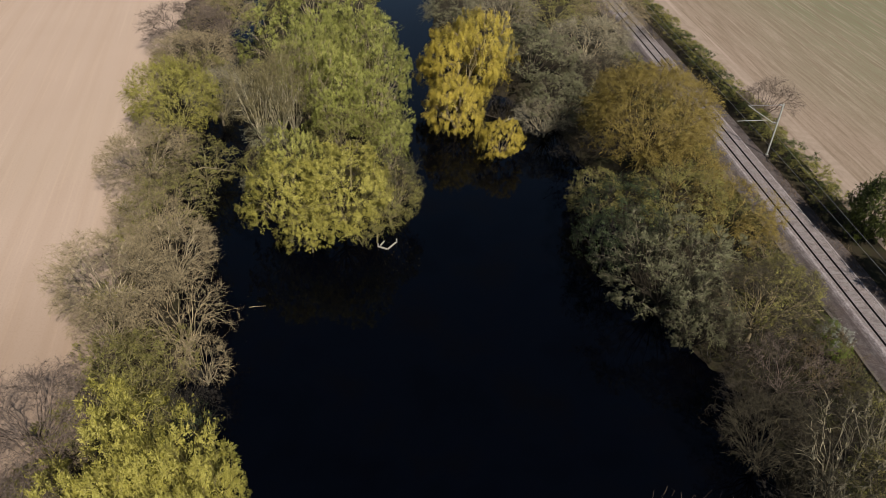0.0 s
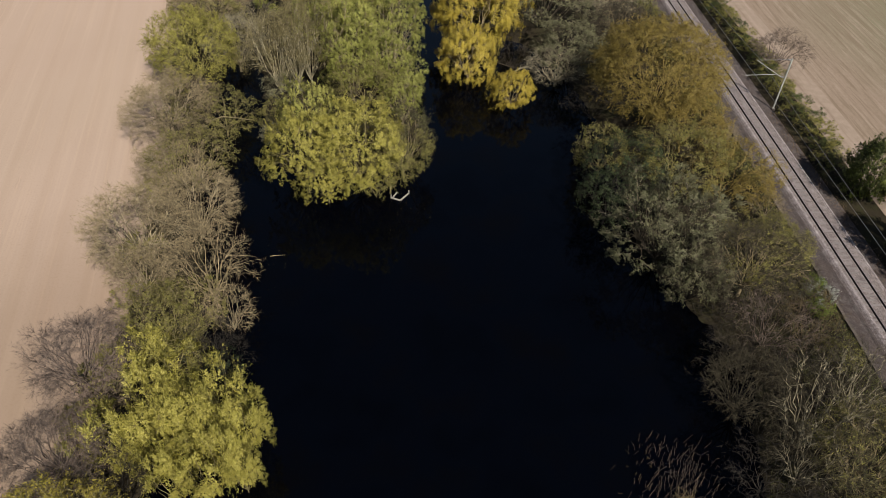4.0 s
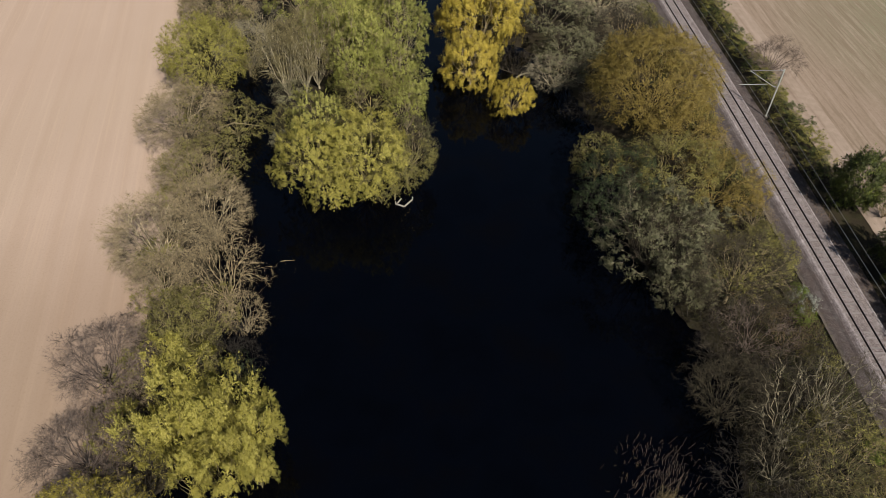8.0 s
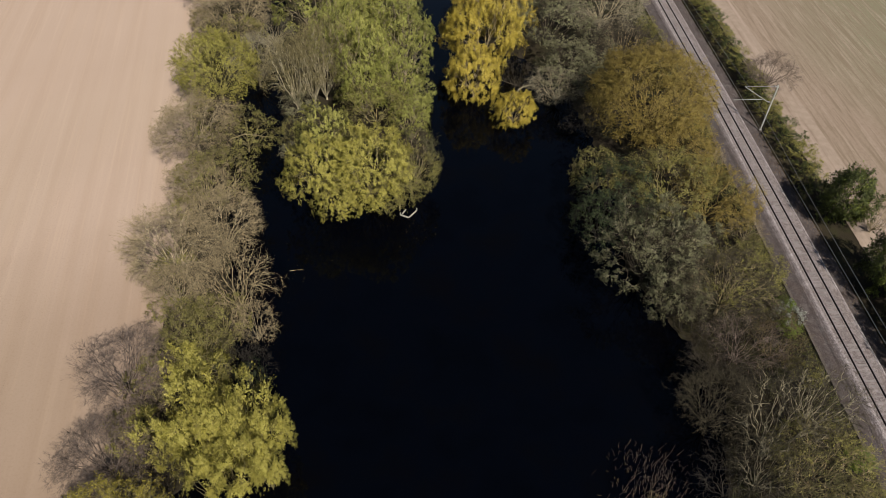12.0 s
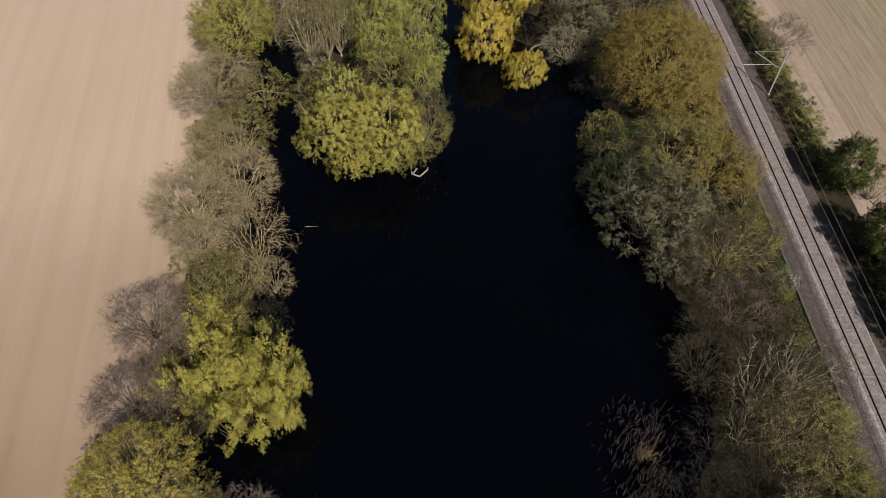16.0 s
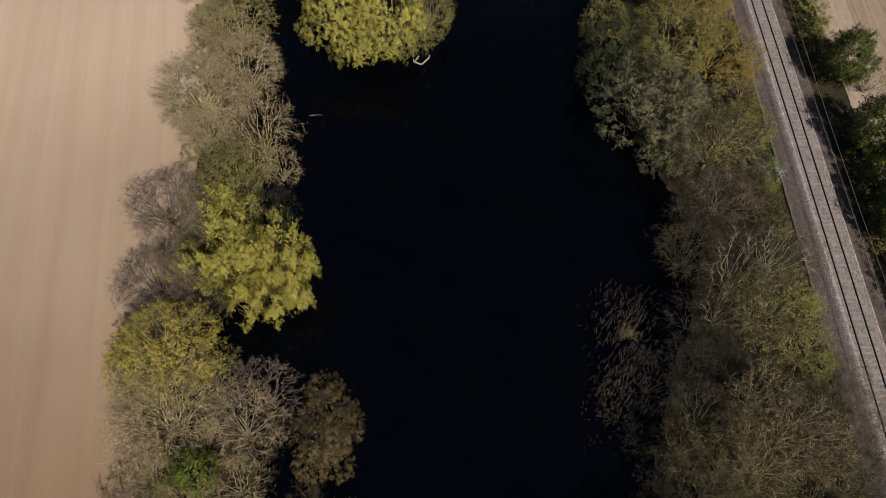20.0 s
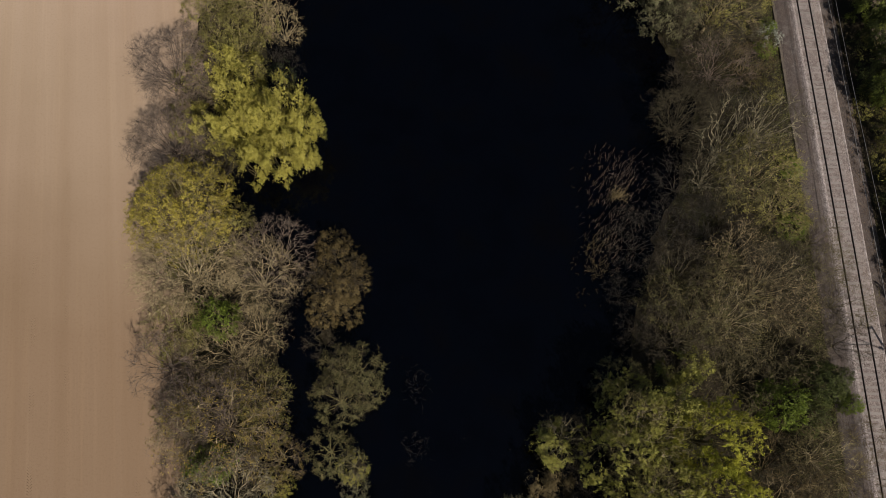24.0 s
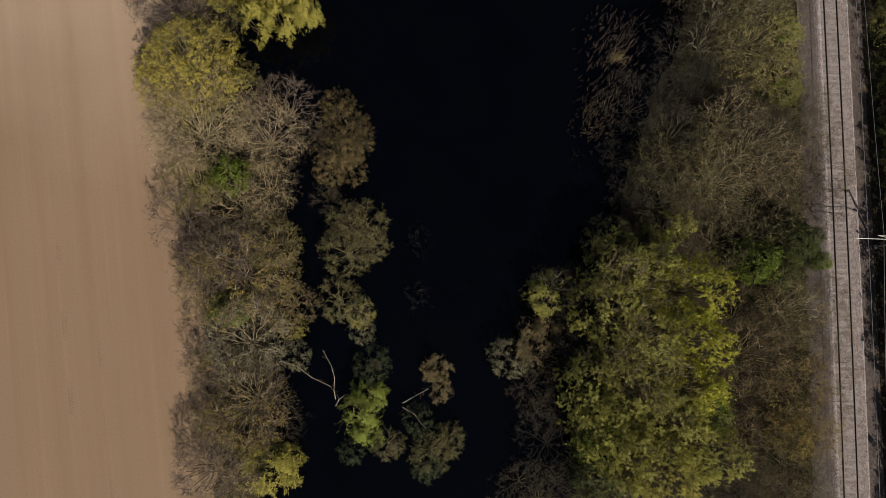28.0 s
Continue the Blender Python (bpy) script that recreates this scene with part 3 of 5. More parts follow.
FORMS = {
    "bare": [grow(s, 18, 110, 1700, 5, low=-0.4, limb=0.085, bough=0.035, twig=0.014, spray=0.42, tufted=0.6, tuft=0.45) for s in (1, 2, 3)],
    "bare_big": [grow(s, 22, 170, 3900, 5, low=-0.5, limb=0.065, bough=0.029, twig=0.011, spray=0.34, tufted=0.6) for s in (41, 42)],
    "crook": [grow(s, 20, 130, 800, 4, fork=0.12, low=-0.4, lumps=0.2, crook=0.06, limb=0.08, bough=0.034, twig=0.015, steps=5, tuft=0.5) for s in (33, 34)],
    "haze": [grow(s, 16, 70, 520, 4, fork=0.06, squat=0.46, low=-0.5, limb=0.05, bough=0.026, twig=0.017, rise=0.45, wide_foot=0.7, spray=0.6, tuft=0.42, tufted=0.85, lumps=0.25) for s in (35, 36, 37)],
    "margin": [grow(s, 10, 30, 400, 5, fork=0.05, squat=0.46, low=-0.5, limb=0.05, bough=0.028, twig=0.02, spray=0.7, rise=0.4, wide_foot=0.6, tuft=0.6) for s in (28, 29)],
    "bare_small": [grow(s, 12, 50, 620, 5, fork=0.08, squat=0.45, low=-0.5, limb=0.08, bough=0.034, twig=0.02, spray=0.7, tufted=0.6, tuft=0.6) for s in (4, 5)],
    "bud": [grow(s, 15, 80, 900, 2, squat=0.45, low=-0.5, limb=0.065, bough=0.026, twig=0.012, leaf=6800, size=0.18, slim=0.18) for s in (6, 7, 8)],
    "bud_big": [grow(s, 18, 170, 1900, 3, squat=0.45, low=-0.5, limb=0.05, bough=0.018, twig=0.009, spray=0.3, leaf=17000, size=0.125, slim=0.2, lumps=0.1, tuft=0.25) for s in (26, 27)],
    "bud_small": [grow(s, 9, 36, 480, 3, fork=0.08, squat=0.47, low=-0.6, lumps=0.1, twig=0.018, spray=0.7, leaf=3800, size=0.26, slim=0.18, tuft=0.5) for s in (9, 10)],
    "willow": [grow(s, 14, 80, 900, 0, squat=0.47, low=-0.6, lumps=0.26, leaf=25000, size=0.14, slim=0.23, droop=0.08, tufted=0.75) for s in (11, 12, 13)],
    "willow_big": [grow(s, 18, 160, 1700, 0, squat=0.47, low=-0.6, lumps=0.2, twig=0.01, leaf=42000, size=0.15, slim=0.17, droop=0.08, tufted=0.65, tuft=0.27) for s in (30, 31, 32)],
    "willow_small": [grow(s, 9, 36, 480, 0, fork=0.08, squat=0.48, low=-0.6, lumps=0.42, twig=0.018, leaf=8000, size=0.33, slim=0.17, droop=0.12, tufted=0.85, tuft=0.52) for s in (14, 15)],
    "weeping": [grow(s, 14, 80, 700, 0, squat=0.47, low=-0.6, lumps=0.26, twig=0.012, leaf=32000, size=0.17, slim=0.18, droop=0.5, patchy=0.4, tufted=0.6) for s in (39, 40)],
    "tall": [grow(s, 26, 90, 1100, 0, fork=0.05, squat=0.48, low=-0.5, lumps=0.34, rise=1.2, wide_foot=1.0, limb=0.06, leaf=21000, size=0.15, slim=0.17, patchy=0.6, tufted=0.8, loose=0.45) for s in (16, 17)],
    "dome": [grow(s, 20, 150, 3400, 2, squat=0.45, low=-0.5, limb=0.05, bough=0.018, twig=0.0085, spray=0.3, leaf=44000, size=0.115, slim=0.16, lumps=0.07, tufted=0.35, rise=0.5, loose=0.45) for s in (43, 44)],
    "crook_bud": [grow(s, 18, 120, 1100, 3, fork=0.12, low=-0.4, lumps=0.2, crook=0.06, limb=0.07, bough=0.032, twig=0.014, steps=5, tuft=0.5, leaf=4600, size=0.18, patchy=0.8) for s in (45, 46)],
    "stems": [grow(s, 26, 90, 1700, 4, fork=0.05, squat=0.48, rise=1.4, limb=0.055, bough=0.022, twig=0.012, wide_foot=0.4, tufted=0.5, spray=0.45) for s in (18, 47)],
    "dense": [grow(s, 9, 60, 600, 0, fork=0.08, squat=0.48, low=-0.8, lumps=0.2, leaf=7500, size=0.33, slim=0.26, loose=1.0, tufted=0.6, tuft=0.6) for s in (19, 20)],
    "tussock": [grow(38, 12, 50, 600, 2, fork=0.06, squat=0.48, low=-0.6, lumps=0.12, leaf=6500, size=0.26, slim=0.12, rise=0.5, wide_foot=1.0)],
    "low": [grow(s, 8, 24, 220, 3, fork=0.05, squat=0.48, low=-0.2, lumps=0.34, twig=0.02, spray=0.7, leaf=2500, size=0.36, slim=0.24, loose=1.0, tuft=0.6) for s in (23, 24, 25)],
}
# kind: form, bark, twigs, foliage, name, label, category
KINDS = {
    "bare_tan": ("bare", "pale", "tan", "", "bare_tree", "leafless tan-twigged tree with a broad rounded crown", "tree"),
    "bare_grey": ("bare", "pale", "grey", "", "bare_tree", "leafless grey-twigged tree with spreading pale limbs", "tree"),
    "bare_purple": ("bare", "purple", "purple", "", "bare_tree", "leafless tree with purplish brown twigs by the field", "tree"),
    "bare_brown": ("bare", "tan", "brown", "", "bare_tree", "leafless brown-twigged tree in a thicket", "tree"),
    "bare_dark": ("margin", "dark", "dark", "", "bare_tree", "dark leafless scrub tree low in a thicket", "tree"),
    "bare_tall": ("stems", "ash", "olive", "", "bare_tree", "tall leafless tree of many upright pale stems", "tree"),
    "bud_yellow": ("bud", "lime", "lime", "yellow", "budding_tree", "tree with yellowish opening buds over grey twigs", "tree"),
    "bud_olive": ("bud", "olive", "olive", "bud", "budding_tree", "tree with olive opening buds on grey-brown twigs", "tree"),
    "bud_brown": ("bud", "brown", "brown", "bud", "budding_tree", "brown twiggy tree with a few olive buds", "tree"),
    "bud_tan": ("bud", "pale", "brown", "sage", "budding_tree", "pale-limbed tree with sparse olive buds", "tree"),
    "bud_gold": ("bud", "ochre", "ochre", "ochre", "budding_tree", "broad tree with ochre-gold spring buds", "tree"),
    "bud_grey": ("bud", "brown", "grey", "silver", "willow_bush", "grey-green sallow with fine silvery buds", "tree"),
    "bud_pale": ("bud", "grey", "grey", "yellow", "willow_bush", "small sallow with pale yellow catkins in the water", "shrub"),
    "bud_dark": ("bud", "dark", "dark", "dark", "dark_bush", "dark green bush on the wet bank", "shrub"),
    "willow_bright": ("willow", "olive", "lime", "bright", "willow_tree", "willow in bright yellow-green spring leaf", "tree"),
    "willow_olive": ("willow", "olive", "olive", "olive", "willow_tree", "large willow in olive-green young leaf", "tree"),
    "willow_pale": ("tall", "pale", "olive", "pale", "willow_tree", "tall willow in soft pale green leaf", "tree"),
    "willow_gold": ("weeping", "tan", "ochre", "gold", "weeping_willow", "weeping willow with golden yellow hanging foliage", "tree"),
    "shrub_green": ("dense", "brown", "brown", "green", "green_shrub", "fresh green shrub between leafless trees", "shrub"),
    "evergreen": ("dense", "brown", "dark", "ivy", "evergreen_tree", "dark evergreen tree beside the railway", "tree"),
    "blossom": ("bud", "dark", "dark", "blossom", "blossoming_shrub", "small shrub in white blossom by the track", "shrub"),
    "hedge": ("low", "brown", "dark", "ivy", "hedge_shrub", "dark green hedgerow shrub along the railway", "hedge"),
    "hedge_green": ("dense", "brown", "dark", "hawthorn", "hedge_tree", "hedge tree in fresh green leaf beside the railway", "tree"),
    "margin_bare": ("margin", "tan", "tan", "", "margin_shrub", "leafless tan-brown shrub along the field margin", "shrub"),
    "margin_purple": ("margin", "tan", "purple", "", "margin_shrub", "leafless purplish shrub along the field margin", "shrub"),
    "margin_olive": ("low", "olive", "olive", "bud", "margin_shrub", "low olive-budded shrub along the field margin", "shrub"),
    "hedge_brown": ("low", "brown", "brown", "bud", "hedge_shrub", "brown twiggy hedgerow shrub along the railway", "hedge"),
    "bud_reed": ("tussock", "brown", "brown", "rush", "sedge_bush", "olive-brown bush with straw-coloured seed heads in the water", "shrub"),
    "reedy": ("willow", "brown", "brown", "straw", "sedge_tussock", "straw-coloured sedge tussock drooping over the water", "sedge"),
    "willow_fresh": ("willow", "olive", "olive", "fresh", "willow_bush", "fresh lime-green willow bush growing in the water", "shrub"),
    "bud_mustard": ("bud", "olive", "olive", "mustard", "budding_tree", "broad tree in mustard-yellow opening bud", "tree"),
    "leafy_yellow": ("dome", "lime", "lime", "yellow", "budding_tree", "dense tree in yellowish young leaf", "tree"),
    "leafy_gold": ("dome", "ochre", "ochre", "ochre", "budding_tree", "broad domed tree dense with ochre-gold buds", "tree"),
    "sallow": ("tall", "brown", "grey", "silver", "sallow_tree", "bushy sallow with dense grey-green catkins", "tree"),
    "haze_brown": ("haze", "brown", "brown", "", "thicket_tree", "leafless brown scrub of fine dense twigs", "tree"),
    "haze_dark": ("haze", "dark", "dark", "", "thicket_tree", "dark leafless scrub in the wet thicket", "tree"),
    "haze_tan": ("haze", "umber", "umber", "", "thicket_tree", "leafless tan-olive scrub of fine dense twigs", "tree"),
    "haze_purple": ("haze", "purple", "purple", "", "thicket_tree", "leafless purplish scrub beside the field", "tree"),
    "haze_gold": ("haze", "umber", "ochre", "", "thicket_tree", "leafless ochre-brown scrub of fine twigs by the track", "tree"),
    "haze_grey": ("haze", "umber", "brown", "", "thicket_tree", "leafless grey-brown scrub of fine twigs", "tree"),
    "willow_lime": ("willow", "olive", "lime", "lime", "willow_tree", "willow in fresh lime-yellow leaf beside duller willows", "tree"),
    "bare_olive": ("bare", "tan", "umber", "", "bare_tree", "leafless tree with tan limbs and dull olive twigs", "tree"),
    "haze_khaki": ("haze", "khaki", "khaki", "", "thicket_tree", "leafless khaki scrub of fine dense twigs", "tree"),
    "haze_rust": ("haze", "rust", "rust", "", "thicket_tree", "leafless rust-brown scrub of fine twigs by the track", "tree"),
    "bare_umber": ("bare", "umber", "umber", "", "bare_tree", "leafless dark-twigged tree over the water", "tree"),
    "crook_pale": ("crook", "grey", "umber", "", "bare_tree", "leafless tree with many thin crooked pale limbs", "tree"),
    "crook_tan": ("crook", "tan", "tan", "", "bare_tree", "leafless tree with crooked tan-grey limbs", "tree"),
    "crook_brown": ("crook", "tan", "brown", "", "bare_tree", "leafless tree with crooked brown limbs and twigs", "tree"),
    "crook_purple": ("crook", "purple", "purple", "", "bare_tree", "leafless tree with crooked purplish brown limbs", "tree"),
    "crook_olive": ("crook", "pale", "olive", "", "bare_tree", "leafless willow with crooked olive-yellow limbs", "tree"),
    "crook_bud": ("crook_bud", "tan", "olive", "bud", "budding_tree", "tree with crooked tan limbs and sparse olive buds", "tree"),
    "crook_rusty": ("crook_bud", "tan", "purple", "ochre", "budding_tree", "crooked brown tree with a few ochre buds", "tree"),
    "crook_dim": ("crook", "umber", "brown", "", "bare_tree", "leafless tree with dull crooked limbs in the thicket", "tree"),
    "bud_sage": ("bud", "olive", "olive", "sage", "willow_bush", "olive-grey sallow bush standing in shallow water", "shrub"),
}
planted = [0]


def plant(kind, x, y, r, h, turn=None):
    form, bark, twigs, foliage, name, label, category = KINDS[kind]
    if r < 3.5 and form + "_small" in FORMS:
        form += "_small"
    if r > (5.2 if form == "bare" else 5.6) and form + "_big" in FORMS:
        form += "_big"
    planted[0] += 1
    made = FORMS[form][planted[0] % len(FORMS[form])]
    root = thing(name, label, category, (x, y, float(max(land(x, y), -0.1)) - 0.05), "vegetation round the lake")
    root.rotation_euler[2] = random.uniform(0, 6.28) if turn is None else turn
    root.scale = (r / R0, r / R0, h / H0)
    for piece, me in made:
        ob = new(piece, me)
        ob.parent = root
        ob.material_slots[0].link = "OBJECT"
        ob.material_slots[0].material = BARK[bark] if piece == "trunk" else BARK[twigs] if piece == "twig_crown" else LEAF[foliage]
    return root


# ---- planting
# near west bank
plant("bud_mustard", -26.5, 20.6, 6.0, 9)
plant("bud_mustard", -29.0, 18.4, 3.6, 7)
plant("bud_mustard", -27.2, 20.8, 4.6, 9.2)
plant("crook_tan", -24.5, 14.5, 6.1, 9)
plant("bare_tan", -24.8, 14.0, 5.0, 8)
plant("bud_olive", -22.2, 19.3, 3.2, 7)
plant("crook_purple", -17.1, 17.5, 4.7, 8)
plant("bare_tan", -17.8, 14.8, 4.3, 7)
plant("haze_brown", -16.1, 12.4, 2.8, 5)
plant("shrub_green", -20.7, 9.9, 2.2, 7)
plant("crook_tan", -17.0, 9.3, 3.2, 6)
plant("crook_bud", -24.5, 8.6, 3.4, 6)
plant("bare_purple", -24.8, 4.6, 3.4, 7)
plant("crook_tan", -19.2, 6.7, 3.3, 7)
plant("crook_rusty", -17.4, -0.2, 5.8, 9)
plant("crook_bud", -15.3, 3.6, 3.4, 6)
plant("bud_olive", -14.4, 0.2, 2.6, 5)
plant("haze_tan", -20.5, -0.5, 4.6, 6)
plant("bare_purple", -20.2, 1.0, 4.0, 7)
plant("bare_tan", -21.6, -1.2, 2.7, 6)
plant("crook_rusty", -12.6, -2.6, 3.0, 6)
plant("bud_yellow", -12.1, -4.4, 1.7, 4)
plant("shrub_green", -18.2, -3.7, 2.3, 5.5)
plant("bare_grey", -15.9, -6.7, 4.7, 8)
plant("bare_purple", -19.0, -9.0, 3.0, 7)
plant("crook_rusty", -14.6, -13.0, 5.0, 8)
plant("crook_brown", -14.3, -12.0, 4.1, 8)
plant("bud_grey", -11.1, -7.3, 1.8, 4)
plant("haze_brown", -11.4, -13.9, 3.0, 6)
plant("willow_bright", -11.3, -18.7, 3.4, 6)
plant("bare_purple", -17.4, -19.4, 3.6, 7)
plant("crook_tan", -15.0, -20.6, 3.6, 7)
plant("bare_tan", -17.6, -16.8, 3.0, 6)
# islets
plant("haze_brown", -10.3, 16.1, 3.4, 3.6)
plant("bud_reed", -10.7, 18.2, 2.9, 3.8)
plant("bud_reed", -10.5, 15.0, 2.9, 4.2)
plant("bud_reed", -9.0, 16.6, 2.5, 3.6)
plant("bud_reed", -8.9, 13.5, 2.1, 3.2)
plant("bud_reed", -11.3, 12.8, 2.0, 3)
plant("bud_reed", -11.7, 20.2, 2.2, 3)
plant("haze_grey", -10.9, 9.8, 2.0, 2.5)
plant("haze_grey", -7.5, 6.1, 3.7, 3.6)
plant("bud_sage", -6.6, 7.4, 2.9, 4.5)
plant("bud_sage", -7.8, 4.2, 3.0, 4.2)
plant("bud_sage", -5.4, 5.5, 2.2, 4)
plant("bud_sage", -8.5, 7.8, 2.2, 3.6)
plant("bud_sage", -7.7, -0.9, 2.6, 3)
plant("bud_pale", -5.2, -1.9, 1.8, 3)
plant("bud_grey", -4.8, -3.8, 1.6, 2)
plant("willow_fresh", -2.7, -10.3, 2.0, 3.6)
plant("willow_fresh", -3.3, -12.3, 2.4, 4)
plant("willow_fresh", -2.5, -14.0, 1.8, 3)
plant("bud_dark", -3.1, -7.1, 2.2, 3.2)
plant("bud_sage", -0.1, -15.0, 1.9, 3)
plant("bud_sage", 4.6, -15.0, 2.5, 3.5)
plant("bud_sage", 5.9, -13.7, 2.1, 3)
plant("bud_dark", 4.2, -16.5, 1.9, 3)
plant("reedy", 3.6, -6.6, 1.7, 2.2)
plant("reedy", 4.7, -8.7, 1.4, 2)
plant("bud_dark", 2.6, -12.0, 1.8, 2.5)
plant("bud_dark", -3.8, -16.4, 1.5, 2)
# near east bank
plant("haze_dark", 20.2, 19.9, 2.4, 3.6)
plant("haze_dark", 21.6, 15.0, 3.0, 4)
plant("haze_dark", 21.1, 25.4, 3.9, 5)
plant("crook_dim", 25.4, 22.2, 4.3, 7)
plant("crook_tan", 36.2, 20.2, 3.4, 7.5)
plant("bud_sage", 24.2, 19.4, 3.3, 5.5)
plant("bud_sage", 27.3, 17.9, 3.4, 6)
plant("bud_sage", 29.6, 23.4, 2.7, 6)
plant("crook_tan", 31.0, 24.6, 3.6, 7)
plant("haze_khaki", 28.9, 20.8, 3.9, 6)
plant("crook_brown", 33.6, 21.8, 4.7, 8)
plant("haze_brown", 34.5, 21.8, 4.1, 6)
plant("crook_dim", 25.6, 15.0, 4.6, 7)
plant("haze_brown", 23.2, 16.0, 3.5, 6)
plant("haze_khaki", 30.0, 16.7, 4.5, 7)
plant("haze_khaki", 32.0, 12.1, 4.3, 7)
plant("haze_khaki", 36.9, 15.4, 4.7, 7)
plant("haze_khaki", 37.4, 23.9, 4.5, 7)
plant("haze_brown", 38.7, 19.6, 3.8, 6)
plant("haze_khaki", 39.9, 28.3, 2.8, 5)
plant("bud_sage", 19.6, 10.0, 2.9, 6)
plant("willow_olive", 26.1, 12.0, 2.4, 6)
plant("shrub_green", 35.4, 9.9, 2.5, 7)
plant("evergreen", 39.3, 12.6, 2.4, 6)
plant("evergreen", 38.6, 9.4, 2.2, 4.4)
for kind, x, y, r, h in (("willow_lime", 27.6, 5.6, 3.9, 12), ("willow_lime", 28.6, 0.4, 3.7, 12), ("willow_olive", 20.2, 2.6, 4.3, 10.5), ("willow_olive", 21.0, 7.2, 3.6, 10), ("willow_olive", 24.6, 7.4, 3.0, 9.5),
                         ("willow_olive", 24.4, 0.0, 4.0, 10.5), ("willow_olive", 24.2, -4.6, 4.1, 10), ("willow_olive", 19.2, -6.0, 3.8, 9.5), ("willow_olive", 20.8, -9.0, 3.7, 10), ("willow_lime", 29.4, -4.4, 3.4, 10.5),
                         ("willow_olive", 27.2, -8.0, 4.4, 11), ("willow_olive", 23.3, -11.4, 3.8, 10.5), ("willow_bright", 27.2, -12.4, 4.2, 11), ("willow_olive", 31.6, -10.6, 3.6, 10)):
    plant(kind, x, y, r, h)
plant("crook_olive", 21.6, 4.6, 4.4, 12)
plant("crook_olive", 23.4, -2.2, 4.6, 12)
plant("willow_olive", 13.7, 2.9, 2.4, 5)
plant("crook_pale", 14.8, 3.4, 3.0, 5)
plant("reedy", 13.7, -1.8, 2.7, 5)
plant("bud_grey", 11.2, -4.3, 2.4, 4)
plant("haze_brown", 14.2, -6.5, 3.0, 4)
plant("haze_dark", 18.7, -1.1, 4.2, 5)
plant("haze_grey", 15.3, -4.0, 3.0, 4)
plant("haze_dark", 17.6, -9.5, 3.4, 4)
plant("haze_grey", 15.3, -9.3, 2.4, 3)
plant("bud_sage", 19.4, -3.9, 2.4, 5)
plant("haze_brown", 16.8, 1.0, 2.7, 4)
plant("haze_brown", 17.5, 4.8, 2.5, 4)
plant("crook_olive", 26.7, -4.7, 5.2, 9)
plant("haze_dark", 25.3, -5.4, 3.7, 5)
plant("haze_dark", 34.1, -15.2, 3.4, 5)
plant("haze_brown", 37.6, -14.9, 3.6, 6)
plant("bud_sage", 31.9, -13.5, 2.9, 6)
plant("shrub_green", 32.3, -6.3, 2.6, 5)
plant("shrub_green", 21.5, -11.1, 3.1, 5)
plant("evergreen", 21.6, -14.5, 3.1, 5)
plant("haze_grey", 16.4, -18.4, 3.7, 4)
plant("haze_dark", 20.8, -17.7, 3.7, 5)
plant("bud_sage", 24.6, -16.7, 3.7, 6)
plant("haze_dark", 28.7, -16.7, 3.8, 6)
plant("haze_dark", 16.9, -12.6, 4.2, 5)
plant("haze_grey", 14.2, -17.1, 3.1, 4)
plant("haze_grey", 18.0, -16.1, 3.1, 5)
plant("haze_rust", 35.0, 3.8, 4.3, 7)
plant("crook_olive", 39.3, 5.0, 3.9, 7)
plant("haze_khaki", 38.9, 6.8, 3.9, 6)
plant("haze_rust", 37.4, 0.4, 4.6, 7)
plant("crook_brown", 35.9, 0.1, 4.5, 8)
plant("haze_rust", 40.2, 1.7, 3.9, 7)
plant("haze_rust", 37.0, -4.4, 5.2, 7)
plant("haze_gold", 40.6, -2.9, 4.3, 7)
plant("haze_gold", 42.2, -7.0, 3.7, 6)
plant("bud_gold", 41.0, -7.6, 2.7, 6.2)
plant("haze_rust", 37.6, -8.4, 4.1, 6)
plant("haze_khaki", 41.3, -11.0, 4.1, 6)
plant("haze_dark", 36.0, -12.9, 4.3, 6)
plant("haze_dark", 34.4, -5.7, 2.9, 5)
plant("haze_rust", 40.5, -13.4, 3.3, 6)
# scrub leaning over the cess
for kind, x, y, r, h in (("haze_khaki", 41.9, 21.4, 3.4, 6), ("haze_brown", 42.0, 17.0, 3.0, 5.5), ("haze_khaki", 40.9, 25.4, 2.6, 5), ("evergreen", 41.7, 13.4, 1.4, 3.2), ("shrub_green", 43.2, 11.2, 1.2, 2.4),
                         ("haze_rust", 43.7, 8.2, 2.4, 4.5), ("haze_rust", 44.2, 4.4, 2.7, 5), ("haze_rust", 44.6, 0.0, 2.8, 5), ("haze_rust", 44.8, -3.8, 2.6, 4.6), ("haze_gold", 44.6, -7.6, 2.3, 4), ("haze_khaki", 44.9, -11.6, 2.5, 4)):
    plant(kind, x, y, r, h)
# east bank
plant("crook_pale", 29.6, 37.9, 5.4, 10)
plant("crook_pale", 34.0, 40.6, 4.8, 9)
plant("crook_bud", 33.0, 34.7, 5.4, 8)
plant("bud_sage", 31.5, 33.5, 3.6, 7)
plant("crook_pale", 28.2, 34.0, 3.8, 7)
plant("crook_bud", 35.9, 30.7, 3.4, 6)
plant("bare_umber", 25.0, 40.8, 4.3, 8)
plant("haze_brown", 25.0, 42.5, 4.0, 6)
plant("haze_purple", 29.2, 48.6, 4.6, 7)
plant("haze_rust", 32.4, 49.6, 3.8, 6.5)
# near-black scrub added to imitate the shaded gap under the sallow
plant("haze_dark", 25.6, 48.6, 2.8, 4)
plant("haze_brown", 26.1, 45.7, 3.7, 6)
plant("haze_dark", 29.9, 42.9, 4.1, 5)
plant("haze_dark", 31.4, 31.5, 3.8, 5)
